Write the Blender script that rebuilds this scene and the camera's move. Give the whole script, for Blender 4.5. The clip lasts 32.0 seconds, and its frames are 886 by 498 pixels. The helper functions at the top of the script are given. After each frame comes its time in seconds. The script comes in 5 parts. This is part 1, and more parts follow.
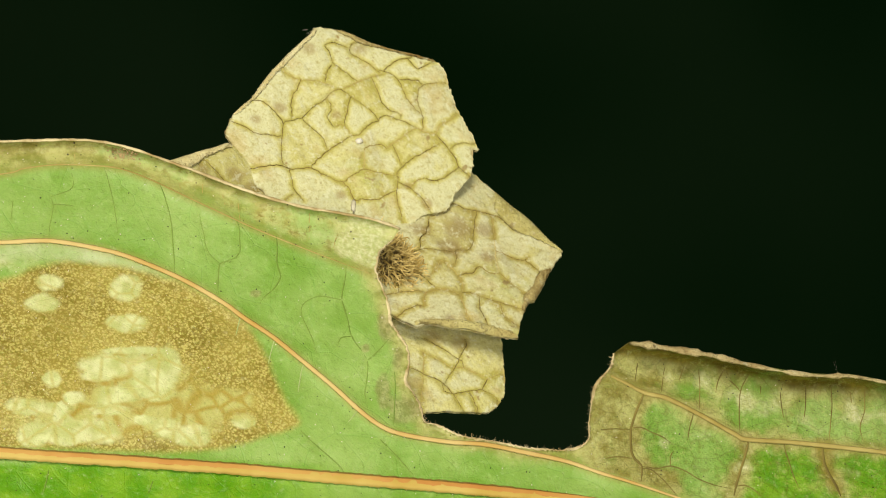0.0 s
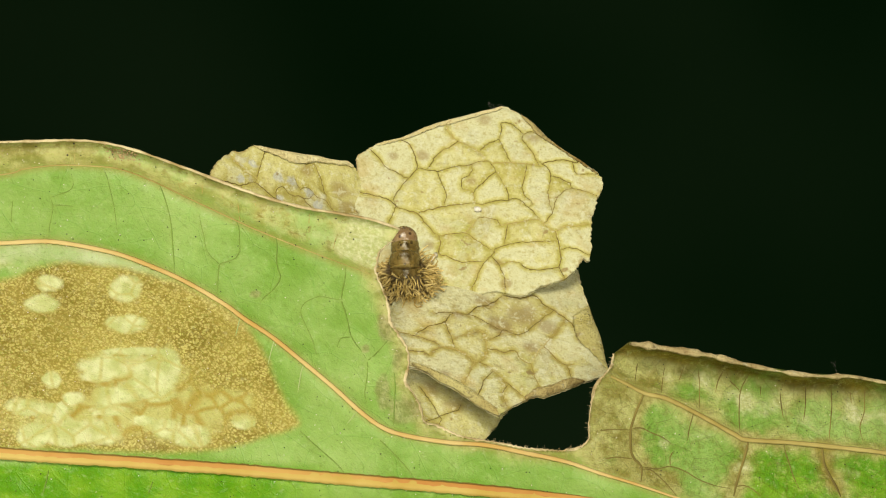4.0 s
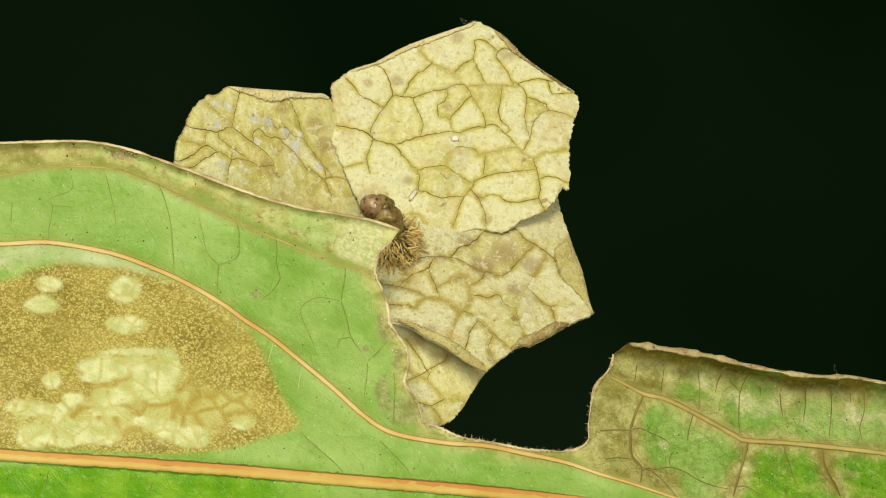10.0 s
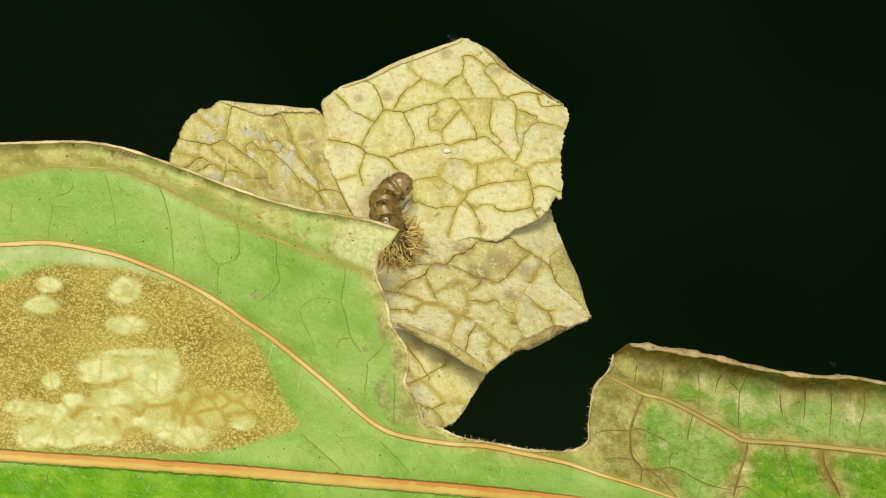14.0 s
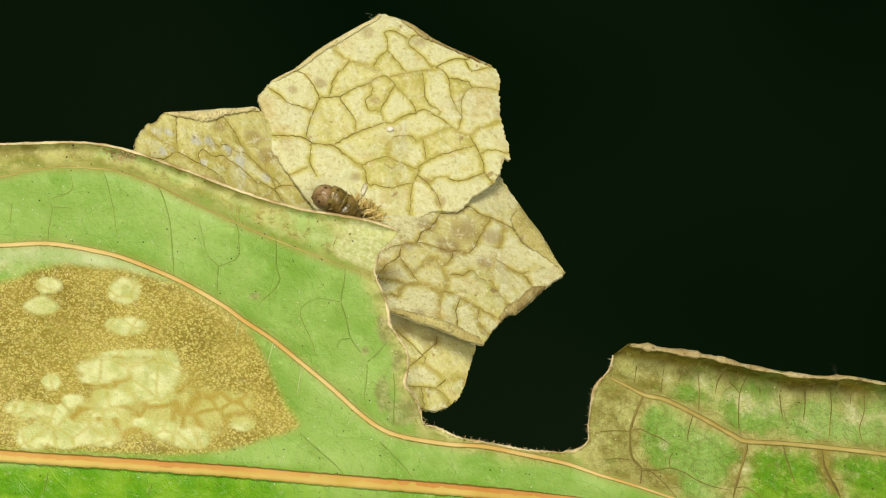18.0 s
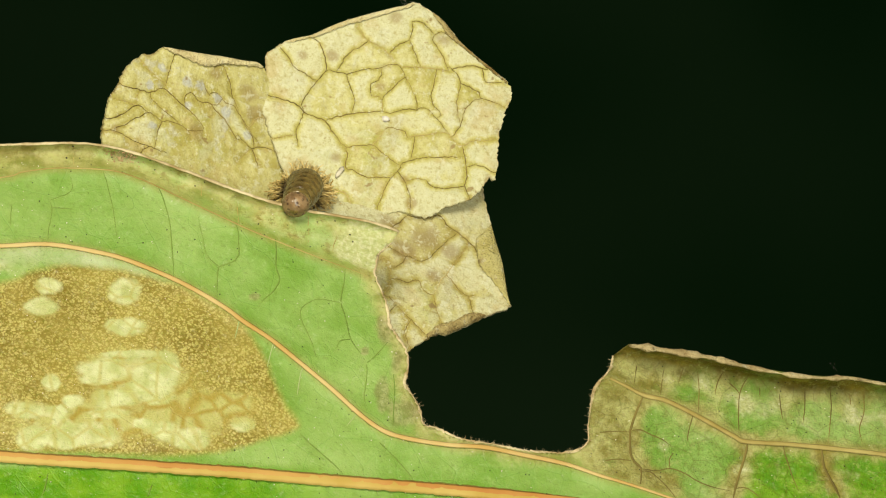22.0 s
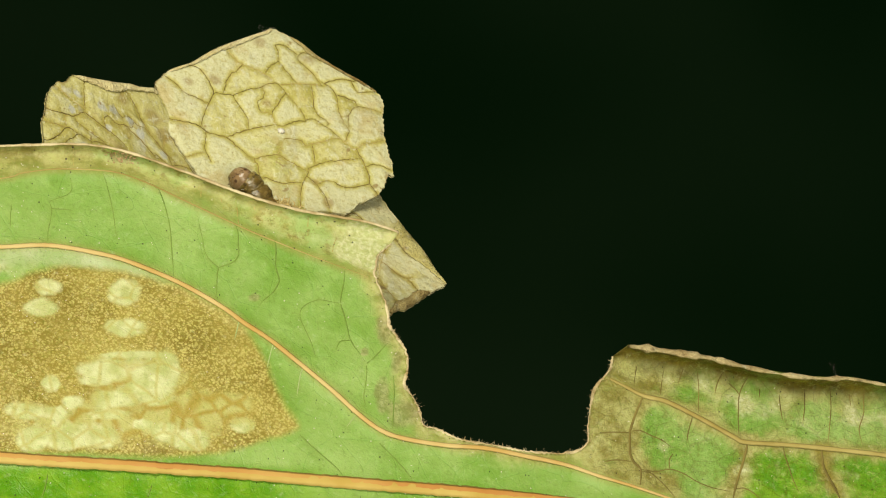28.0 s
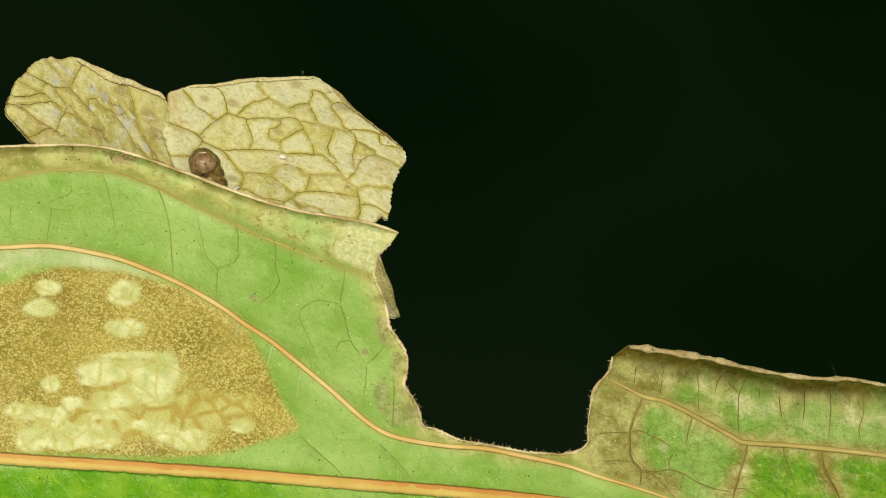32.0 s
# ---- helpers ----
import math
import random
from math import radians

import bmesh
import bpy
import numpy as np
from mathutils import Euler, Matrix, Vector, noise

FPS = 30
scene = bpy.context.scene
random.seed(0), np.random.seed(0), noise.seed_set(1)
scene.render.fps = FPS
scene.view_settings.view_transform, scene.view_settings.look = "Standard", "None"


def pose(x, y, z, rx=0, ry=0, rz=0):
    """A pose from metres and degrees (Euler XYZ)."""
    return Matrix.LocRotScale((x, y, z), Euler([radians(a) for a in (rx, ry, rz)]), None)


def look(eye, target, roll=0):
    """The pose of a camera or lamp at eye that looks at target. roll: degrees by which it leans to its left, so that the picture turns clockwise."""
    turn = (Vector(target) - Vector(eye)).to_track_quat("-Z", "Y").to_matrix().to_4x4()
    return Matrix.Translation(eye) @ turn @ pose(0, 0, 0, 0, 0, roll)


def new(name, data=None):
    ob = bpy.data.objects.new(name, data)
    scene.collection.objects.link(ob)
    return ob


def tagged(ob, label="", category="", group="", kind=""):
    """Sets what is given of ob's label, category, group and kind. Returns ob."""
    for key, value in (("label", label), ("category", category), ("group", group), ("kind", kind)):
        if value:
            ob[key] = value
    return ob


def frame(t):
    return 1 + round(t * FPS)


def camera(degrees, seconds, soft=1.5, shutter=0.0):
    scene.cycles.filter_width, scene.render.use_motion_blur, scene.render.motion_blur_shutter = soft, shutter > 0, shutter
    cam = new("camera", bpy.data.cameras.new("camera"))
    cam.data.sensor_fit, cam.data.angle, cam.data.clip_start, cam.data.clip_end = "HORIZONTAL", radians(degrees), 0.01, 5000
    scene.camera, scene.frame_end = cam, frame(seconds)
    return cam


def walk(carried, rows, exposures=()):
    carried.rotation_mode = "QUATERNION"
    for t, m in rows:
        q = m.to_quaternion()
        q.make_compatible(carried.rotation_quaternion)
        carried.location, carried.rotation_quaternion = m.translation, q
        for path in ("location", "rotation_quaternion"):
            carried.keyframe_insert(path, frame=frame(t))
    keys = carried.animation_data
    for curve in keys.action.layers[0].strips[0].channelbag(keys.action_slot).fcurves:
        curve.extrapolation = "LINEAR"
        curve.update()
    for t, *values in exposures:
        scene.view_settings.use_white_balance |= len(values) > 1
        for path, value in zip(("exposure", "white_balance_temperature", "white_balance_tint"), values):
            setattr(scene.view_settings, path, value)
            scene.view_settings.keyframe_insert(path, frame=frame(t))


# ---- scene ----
# A living leaf with a large bite out of it; behind its edge hangs a portable case of dried leaf pieces with its caterpillar.
MM = 0.001


def mm_pose(x, y, z, rx=0, ry=0, rz=0):
    return pose(x * MM, y * MM, z * MM, rx, ry, rz)


# ---- camera: a long macro lens, standing still 20 cm from the leaf ----
cam = camera(14.25, 32.0, soft=1.15, shutter=0.5)
walk(cam, [(0, pose(0, -0.2, 0, 90, 0, 0)), (32, pose(0, -0.2, 0, 90, 0, 0))])

# ---- light: a dark forest, two unseen softened macro lamps, the key over the lens, the fill added beside it to lift dark pieces ----
world = bpy.data.worlds.new("night_forest")
scene.world = world
world.use_nodes = True
world.node_tree.nodes["Background"].inputs["Color"].default_value = (0.35, 0.5, 0.35, 1)
world.node_tree.nodes["Background"].inputs["Strength"].default_value = 0.04


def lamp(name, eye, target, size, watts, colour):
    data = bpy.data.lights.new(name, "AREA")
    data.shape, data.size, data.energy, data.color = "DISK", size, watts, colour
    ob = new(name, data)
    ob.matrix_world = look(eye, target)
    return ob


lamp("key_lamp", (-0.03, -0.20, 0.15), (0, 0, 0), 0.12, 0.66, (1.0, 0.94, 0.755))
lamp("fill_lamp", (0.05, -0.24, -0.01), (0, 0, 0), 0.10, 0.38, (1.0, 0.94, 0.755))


# ---- materials ----
class Shader:
    """A small builder for node materials."""

    def __init__(self, name, rough=0.5, spec=0.4):
        self.m = bpy.data.materials.new(name)
        self.m.use_nodes = True
        self.t = self.m.node_tree
        self.bsdf = self.t.nodes["Principled BSDF"]
        self.bsdf.inputs["Roughness"].default_value = rough
        self.bsdf.inputs["Specular IOR Level"].default_value = spec
        self.coord = self.t.nodes.new("ShaderNodeTexCoord").outputs["Object"]

    def put(self, socket, value):
        if isinstance(value, bpy.types.NodeSocket):
            self.t.links.new(value, socket)
        elif isinstance(value, tuple):
            socket.default_value = (*value, 1) if len(socket.default_value) == 4 and len(value) == 3 else value
        else:
            socket.default_value = value

    def noise(self, scale, detail=3.0, rough=0.55, warp=0.0, stretch=None):
        n = self.t.nodes.new("ShaderNodeTexNoise")
        n.inputs["Scale"].default_value, n.inputs["Detail"].default_value = scale, detail
        n.inputs["Roughness"].default_value, n.inputs["Distortion"].default_value = rough, warp
        src = self.coord
        if stretch:
            k = self.t.nodes.new("ShaderNodeMapping")
            k.inputs["Scale"].default_value = stretch
            self.t.links.new(src, k.inputs["Vector"])
            src = k.outputs["Vector"]
        self.t.links.new(src, n.inputs["Vector"])
        return n.outputs["Fac"]

    def cells(self, scale, feature="DISTANCE_TO_EDGE", out="Distance", bend=0.0):
        n = self.t.nodes.new("ShaderNodeTexVoronoi")
        n.feature = feature
        n.inputs["Scale"].default_value = scale
        src = self.coord
        if bend:
            w = self.t.nodes.new("ShaderNodeTexNoise")
            w.inputs["Scale"].default_value = scale * 0.45
            self.t.links.new(src, w.inputs["Vector"])
            a = self.t.nodes.new("ShaderNodeVectorMath")
            a.operation = "MULTIPLY_ADD"
            self.t.links.new(w.outputs["Color"], a.inputs[0])
            a.inputs[1].default_value = (bend, bend, bend)
            self.t.links.new(src, a.inputs[2])
            src = a.outputs[0]
        self.t.links.new(src, n.inputs["Vector"])
        return n.outputs[out]

    def attr(self, name):
        n = self.t.nodes.new("ShaderNodeAttribute")
        n.attribute_name = name
        return n.outputs["Fac"]

    def math(self, op, a, b=0.0, c=0.0):
        n = self.t.nodes.new("ShaderNodeMath")
        n.operation = op
        for s, v in zip(n.inputs, (a, b, c)):
            self.put(s, v)
        return n.outputs[0]

    def step(self, v, lo, hi, to=(0.0, 1.0)):
        n = self.t.nodes.new("ShaderNodeMapRange")
        n.interpolation_type = "SMOOTHSTEP"
        for s, x in zip(n.inputs, (v, lo, hi, *to)):
            self.put(s, x)
        return n.outputs[0]

    def mix(self, fac, a, b, blend="MIX"):
        n = self.t.nodes.new("ShaderNodeMix")
        n.data_type, n.blend_type = "RGBA", blend
        self.put(n.inputs[0], fac), self.put(n.inputs[6], a), self.put(n.inputs[7], b)
        return n.outputs[2]

    def colour(self, c):
        self.put(self.bsdf.inputs["Base Color"], c)
        return self

    def rough(self, r):
        self.put(self.bsdf.inputs["Roughness"], r)
        return self

    def bump(self, height, distance, strength=1.0):
        n = self.t.nodes.new("ShaderNodeBump")
        n.inputs["Strength"].default_value, n.inputs["Distance"].default_value = strength, distance
        self.put(n.inputs["Height"], height)
        self.t.links.new(n.outputs[0], self.bsdf.inputs["Normal"])
        return self

    def soft(self, weight, radius, scale=0.001):
        self.bsdf.inputs["Subsurface Weight"].default_value = weight
        self.bsdf.inputs["Subsurface Radius"].default_value = radius
        self.bsdf.inputs["Subsurface Scale"].default_value = scale
        return self


def blade_material():
    s = Shader("living_leaf_blade", 0.45, 0.25)
    broad, middle, fine = s.noise(160, 4), s.noise(700, 4, 0.6), s.noise(4200, 3, 0.65)
    # uneven green; its lighter tones also paint a soft sheen into the colour
    green = s.mix(s.step(broad, 0.3, 0.7), (0.155, 0.305, 0.034), (0.290, 0.425, 0.115))
    green = s.mix(s.step(middle, 0.52, 0.75, (0, 0.45)), green, (0.33, 0.50, 0.14))
    dryer = s.attr("dry")
    net = s.math("ADD", s.step(s.cells(430, bend=0.0012), 0.0, 0.025, (0.15, 0.0)), s.step(s.cells(1500, bend=0.0005), 0.0, 0.06, (0.07, 0.0)))
    green = s.mix(net, green, (0.12, 0.29, 0.05))
    green = s.mix(s.step(s.attr("lush"), 0.2, 0.9), green, s.mix(s.step(middle, 0.35, 0.65), (0.088, 0.255, 0.003), (0.165, 0.335, 0.010)))
    # olive and straw-coloured dying margin
    fray = s.math("MULTIPLY", s.attr("dry"), s.math("MULTIPLY", s.math("SUBTRACT", s.noise(1500, 5, 0.75), 0.5), 1.0))
    dying = s.step(s.math("ADD", s.math("ADD", s.attr("olive"), fray), s.math("MULTIPLY", s.math("SUBTRACT", middle, 0.5), 1.0)), 0.08, 0.95)
    straw = s.mix(s.step(s.noise(700, 5, 0.7), 0.38, 0.62), (0.225, 0.200, 0.042), (0.42, 0.42, 0.15))
    # dark brown: dead tissue, and the rolled margin's shadow painted in beneath it
    shade_brown = s.mix(s.step(s.noise(500, 4, 0.6), 0.35, 0.65), (0.095, 0.074, 0.004), (0.23, 0.185, 0.02))
    straw = s.mix(s.step(s.math("ADD", s.attr("burn"), s.math("MULTIPLY", s.math("SUBTRACT", middle, 0.5), 0.8)), 0.2, 0.8), straw, shade_brown)
    c = s.mix(dying, green, straw)
    band = s.mix(s.step(s.noise(900, 5, 0.75), 0.42, 0.58), (0.33, 0.30, 0.08), (0.48, 0.49, 0.20))
    band = s.mix(s.step(s.noise(330, 4, 0.6), 0.45, 0.62, (0, 0.8)), band, (0.30, 0.44, 0.13))
    band = s.mix(s.step(s.noise(1500, 5, 0.72), 0.55, 0.64, (0, 0.7)), band, (0.20, 0.16, 0.03))
    c = s.mix(s.step(s.attr("band"), 0.15, 0.75), c, band)
    twigs = s.math("MULTIPLY", dryer, s.math("ADD", s.step(s.cells(700, bend=0.0008), 0.0, 0.035, (0.35, 0.0)), s.step(s.cells(2100, bend=0.0003), 0.0, 0.06, (0.16, 0.0))))
    c = s.mix(twigs, c, (0.10, 0.085, 0.012))
    crisp = s.noise(2300, 5, 0.75)
    c = s.mix(s.math("MULTIPLY", dryer, s.step(crisp, 0.47, 0.37, (0.0, 0.32))), c, (0.12, 0.10, 0.008))
    c = s.mix(s.math("MULTIPLY", dryer, s.step(crisp, 0.54, 0.64, (0.0, 0.38))), c, (0.44, 0.46, 0.17))
    bleach = s.step(s.math("ADD", s.attr("bleach"), s.math("MULTIPLY", s.math("SUBTRACT", s.noise(600, 3), 0.5), 1.1)), 0.35, 0.8)
    c = s.mix(bleach, c, s.mix(s.step(fine, 0.35, 0.7), (0.40, 0.43, 0.16), (0.60, 0.62, 0.36)))
    bruise = s.math("ADD", s.attr("bruise"), s.math("MULTIPLY", s.math("SUBTRACT", s.noise(900, 4, 0.65), 0.5), 1.1))
    c = s.mix(s.step(bruise, 0.25, 0.75, (0.0, 0.6)), c, s.mix(s.step(crisp, 0.4, 0.6), (0.17, 0.145, 0.05), (0.36, 0.33, 0.16)))
    # mined, scorched patch full of yellow granules
    grain = s.math("ADD", s.noise(4000, 1.0, 0.5, 1.2), s.math("MULTIPLY", s.math("SUBTRACT", s.noise(420, 4, 0.6), 0.5), -0.35))
    scorch = s.mix(s.step(s.noise(260, 3), 0.35, 0.68), (0.195, 0.150, 0.018), (0.305, 0.250, 0.048))
    dots = s.math("MULTIPLY", s.step(s.cells(6800, "F1", "Distance", bend=0.0003), 0.72, 0.25), s.step(grain, 0.22, 0.56))
    scorch = s.mix(s.math("MULTIPLY", dots, s.step(s.noise(300, 4, 0.65, 0.6), 0.30, 0.60, (0.45, 0.95))), scorch, (0.53, 0.47, 0.15))
    scorch = s.mix(s.step(s.noise(150, 3), 0.50, 0.72, (0, 0.45)), scorch, (0.36, 0.29, 0.06))
    c = s.mix(s.step(s.attr("frost"), 0.1, 0.8, (0.0, 0.85)), c, s.mix(s.step(s.noise(500, 4), 0.35, 0.65), (0.33, 0.43, 0.17), (0.46, 0.52, 0.29)))
    at = s.math("ADD", s.attr("scorch"), s.math("MULTIPLY", s.math("SUBTRACT", middle, 0.5), 0.35))
    lace = s.step(s.cells(700, bend=0.0007), 0.0, 0.16, (1.0, 0.0))
    veil = s.math("ADD", s.attr("veil"), s.math("MULTIPLY", s.math("SUBTRACT", s.noise(500, 4, 0.65), 0.5), 1.0))
    scorch = s.mix(s.step(veil, 0.32, 0.80, (0.0, 0.85)), scorch, s.mix(lace, (0.46, 0.455, 0.155), (0.36, 0.28, 0.05)))
    c = s.mix(s.step(at, 0.30, 0.72), c, scorch)
    pale = s.math("ADD", s.attr("pale"), s.math("MULTIPLY", s.math("SUBTRACT", s.noise(560, 4, 0.65), 0.5), 0.9))
    window = s.mix(s.step(s.noise(900, 3), 0.35, 0.65), (0.43, 0.46, 0.17), (0.59, 0.62, 0.32))
    mesh = s.step(s.cells(680, bend=0.0006), 0.01, 0.10, (0.55, 0.0))
    window = s.mix(mesh, window, (0.42, 0.37, 0.09))
    c = s.mix(s.step(pale, 0.30, 0.66), c, window)
    rim = s.step(s.attr("vein"), 0.0, 1.0, (0.0, 0.55))
    c = s.mix(rim, c, (0.30, 0.27, 0.07))
    c = s.mix(s.step(s.noise(2600, 4, 0.7), 0.55, 0.75, (0.0, 0.15)), c, (0.75, 0.8, 0.55))
    c = s.mix(s.step(s.noise(3300, 4, 0.7), 0.46, 0.30, (0.0, 0.30)), c, (0.10, 0.15, 0.01))
    s.colour(c)
    s.rough(s.step(middle, 0.3, 0.7, (0.36, 0.55)))
    h = s.math("ADD", s.math("MULTIPLY", fine, 0.5), s.math("ADD", s.math("MULTIPLY", net, -0.8), s.math("MULTIPLY", middle, 1.2)))
    h = s.math("ADD", h, s.math("MULTIPLY", s.math("MULTIPLY", crisp, dryer), 2.0))
    return s.bump(h, 0.00011, 0.7).soft(0.12, (0.4, 0.8, 0.2)).m


def dried_material(name, light, dark, stain, mould):
    """Dry leaf: pale islands in the fields between the veins, olive borders, ochre and brown stains, grey mould, a fine speckle."""
    s = Shader(name, 0.6, 0.15)
    broad, middle, fine, grit = s.noise(240, 4), s.noise(1000, 4, 0.62), s.noise(9000, 3, 0.7), s.noise(3200, 4, 0.65)
    rust = s.mix(0.5, dark, stain)
    island = s.math("ADD", s.attr("cell"), s.math("MULTIPLY", s.math("SUBTRACT", s.noise(700, 4, 0.65), 0.5), 2.2))
    island = s.math("ADD", island, s.math("MULTIPLY", s.math("SUBTRACT", s.attr("tone"), 0.5), -1.0))
    island = s.math("ADD", island, s.math("MULTIPLY", s.math("SUBTRACT", broad, 0.5), -1.2))
    c = s.mix(s.step(island, 0.15, 0.85), dark, light)
    c = s.mix(s.step(island, 0.75, 1.35, (0.0, 0.65)), c, (0.60, 0.60, 0.40))
    c = s.mix(s.step(s.noise(330, 4, 0.65), 0.52, 0.66, (0.0, 0.55)), c, (0.47, 0.355, 0.135))
    c = s.mix(s.step(s.noise(210, 3, 0.6), 0.54, 0.70, (0.0, 0.5)), c, (0.40, 0.42, 0.095))
    c = s.mix(s.step(s.noise(420, 4, 0.7), 0.54, 0.64, (0.0, 0.4)), c, (0.55, 0.55, 0.40))
    c = s.mix(s.step(s.attr("vein"), 0.05, 1.0, (0.0, 0.36)), c, s.mix(s.step(s.noise(300, 3), 0.4, 0.6), (0.33, 0.28, 0.045), (0.45, 0.37, 0.10)))
    net = s.step(s.cells(1250, bend=0.0006), 0.0, 0.06, (0.07, 0.0))
    c = s.mix(net, c, dark)
    c = s.mix(s.step(middle, 0.55, 0.70, (0.0, 0.40)), c, rust)
    blot = s.math("ADD", s.attr("blot"), s.math("MULTIPLY", s.math("SUBTRACT", s.noise(800, 4, 0.7), 0.5), 1.9))
    c = s.mix(s.step(blot, 0.30, 0.95, (0.0, 0.60)), c, stain)
    c = s.mix(s.step(s.math("ADD", s.attr("edge"), s.math("MULTIPLY", s.math("SUBTRACT", middle, 0.5), 1.8)), 0.75, 1.3, (0.0, 0.6)), c, stain)
    c = s.mix(s.step(s.noise(520, 4, 0.68, 0.5), 0.57, 0.66, (0.0, mould)), c, (0.48, 0.47, 0.37))
    grey = s.math("ADD", s.attr("grey"), s.math("MULTIPLY", s.math("SUBTRACT", s.noise(900, 4, 0.7), 0.5), 1.6))
    c = s.mix(s.step(grey, 0.50, 0.90, (0.0, 0.8)), c, (0.44, 0.45, 0.42))
    c = s.mix(s.step(grit, 0.55, 0.68, (0.0, 0.35)), c, (0.70, 0.68, 0.45))
    c = s.mix(s.step(grit, 0.47, 0.33, (0.0, 0.55)), c, rust)
    c = s.mix(s.step(fine, 0.46, 0.32, (0.0, 0.50)), c, rust)
    c = s.mix(s.step(s.noise(1900, 5, 0.72), 0.55, 0.62, (0.0, 0.50)), c, (0.66, 0.66, 0.47))
    c = s.mix(s.step(fine, 0.62, 0.74, (0.0, 0.35)), c, (0.76, 0.74, 0.52))
    c = s.mix(s.step(s.noise(1500, 2, 0.5), 0.33, 0.27, (0.0, 0.75)), c, stain)
    s.colour(c)
    s.rough(s.step(middle, 0.3, 0.7, (0.42, 0.62)))
    h = s.math("ADD", s.math("MULTIPLY", fine, 0.2), s.math("ADD", s.math("MULTIPLY", grit, 0.5), s.math("MULTIPLY", middle, 1.6)))
    h = s.math("ADD", h, s.math("MULTIPLY", s.attr("cell"), 0.45))
    h = s.math("ADD", h, s.math("MULTIPLY", net, -1.0))
    return s.bump(h, 0.00013, 0.8).m


def crust_material(name, light, dark, spot, scale):
    """Crumpled dry rim: streaks and blots of two tones, dark specks, pale flecks, rough relief."""
    s = Shader(name, 0.65, 0.2)
    big, mid, fine = s.noise(scale, 4, 0.65), s.noise(scale * 3.2, 5, 0.7), s.noise(6000, 3, 0.7)
    c = s.mix(s.step(s.math("ADD", s.math("MULTIPLY", big, 0.6), s.math("MULTIPLY", mid, 0.4)), 0.38, 0.62), dark, light)
    c = s.mix(s.step(mid, 0.57, 0.66, (0.0, 0.7)), c, spot)
    c = s.mix(s.step(s.noise(1700, 4, 0.7), 0.57, 0.66, (0.0, 0.55)), c, (0.66, 0.62, 0.42))
    c = s.mix(s.step(fine, 0.46, 0.32, (0.0, 0.5)), c, spot)
    s.colour(c)
    return s.bump(s.math("ADD", s.math("MULTIPLY", mid, 1.5), fine), 0.00022, 0.9).m


def fibre_material(name, a, b, scale=900, rough=0.6):
    s = Shader(name, rough, 0.3)
    s.colour(s.mix(s.step(s.noise(scale, 4, 0.6), 0.3, 0.7), a, b))
    return s.bump(s.noise(scale * 5, 3), 0.00006, 0.7).m


def bristle_material():
    """Golden at the tip; the dark root paints in the shade between bristles."""
    s = Shader("tan_bristles", 0.55, 0.3)
    g = s.t.nodes.new("ShaderNodeNewGeometry")
    c = s.mix(g.outputs["Random Per Island"], (0.38, 0.265, 0.065), (0.76, 0.60, 0.25))
    return s.colour(s.mix(s.step(s.attr("tip"), 0.0, 0.6), (0.085, 0.055, 0.016), c)).m


def skin_material(name, a, b, spot, sss=0.18, gloss=0.22):
    s = Shader(name, 0.33, 0.5)
    c = s.mix(s.step(s.noise(1100, 4, 0.6), 0.3, 0.7), a, b)
    c = s.mix(s.step(s.noise(3600, 3, 0.7), 0.56, 0.66, (0.0, 0.75)), c, spot)
    c = s.mix(s.step(s.cells(1500, "F1", "Distance"), 0.19, 0.12, (0.0, 0.8)), c, spot)
    s.colour(c)
    s.rough(s.step(s.noise(2500), 0.3, 0.7, (gloss, gloss + 0.22)))
    return s.bump(s.math("ADD", s.noise(3800, 3, 0.6), s.noise(1300, 3, 0.6)), 0.00007, 0.6).soft(sss, (1.0, 0.6, 0.3), 0.0004).m


def backdrop_material():
    s = Shader("dark_forest", 0.95, 0.0)
    s.colour(s.mix(s.step(s.noise(4.0, 2), 0.32, 0.68), (0.006, 0.052, 0.009), (0.058, 0.120, 0.054)))
    return s.m


BLADE = blade_material()
CREAM_VEIN = fibre_material("cream_vein", (0.50, 0.30, 0.07), (0.64, 0.51, 0.22), 170)
ORANGE_VEIN = fibre_material("orange_vein", (0.44, 0.28, 0.045), (0.56, 0.42, 0.12), 130)
RED_VEIN = fibre_material("red_brown_ridge", (0.46, 0.20, 0.045), (0.54, 0.33, 0.09), 160)
STRAW_VEIN = fibre_material("straw_vein", (0.28, 0.21, 0.045), (0.46, 0.38, 0.13), 260)
PALE_VEIN = fibre_material("pale_green_vein", (0.28, 0.36, 0.12), (0.42, 0.50, 0.22), 300)
OLIVE_VEIN = fibre_material("olive_vein", (0.125, 0.205, 0.024), (0.20, 0.30, 0.055), 300, 0.6)
BROWN_VEIN = fibre_material("brown_vein", (0.115, 0.088, 0.018), (0.25, 0.20, 0.05), 260, 0.75)
DRY_RIM = fibre_material("dried_rim", (0.36, 0.26, 0.105), (0.72, 0.62, 0.38), 700)
FRONT_DRY = dried_material("pale_straw_dry_leaf", (0.565, 0.535, 0.23), (0.42, 0.38, 0.098), (0.28, 0.19, 0.07), 0.25)
SIDE_DRY = dried_material("dull_straw_dry_leaf", (0.485, 0.445, 0.175), (0.355, 0.295, 0.082), (0.23, 0.155, 0.068), 0.22)
BACK_DRY = dried_material("mouldy_straw_dry_leaf", (0.55, 0.52, 0.22), (0.39, 0.345, 0.09), (0.24, 0.16, 0.055), 0.6)
TAN_VEIN = fibre_material("tan_dry_vein", (0.085, 0.058, 0.012), (0.27, 0.20, 0.05), 260)
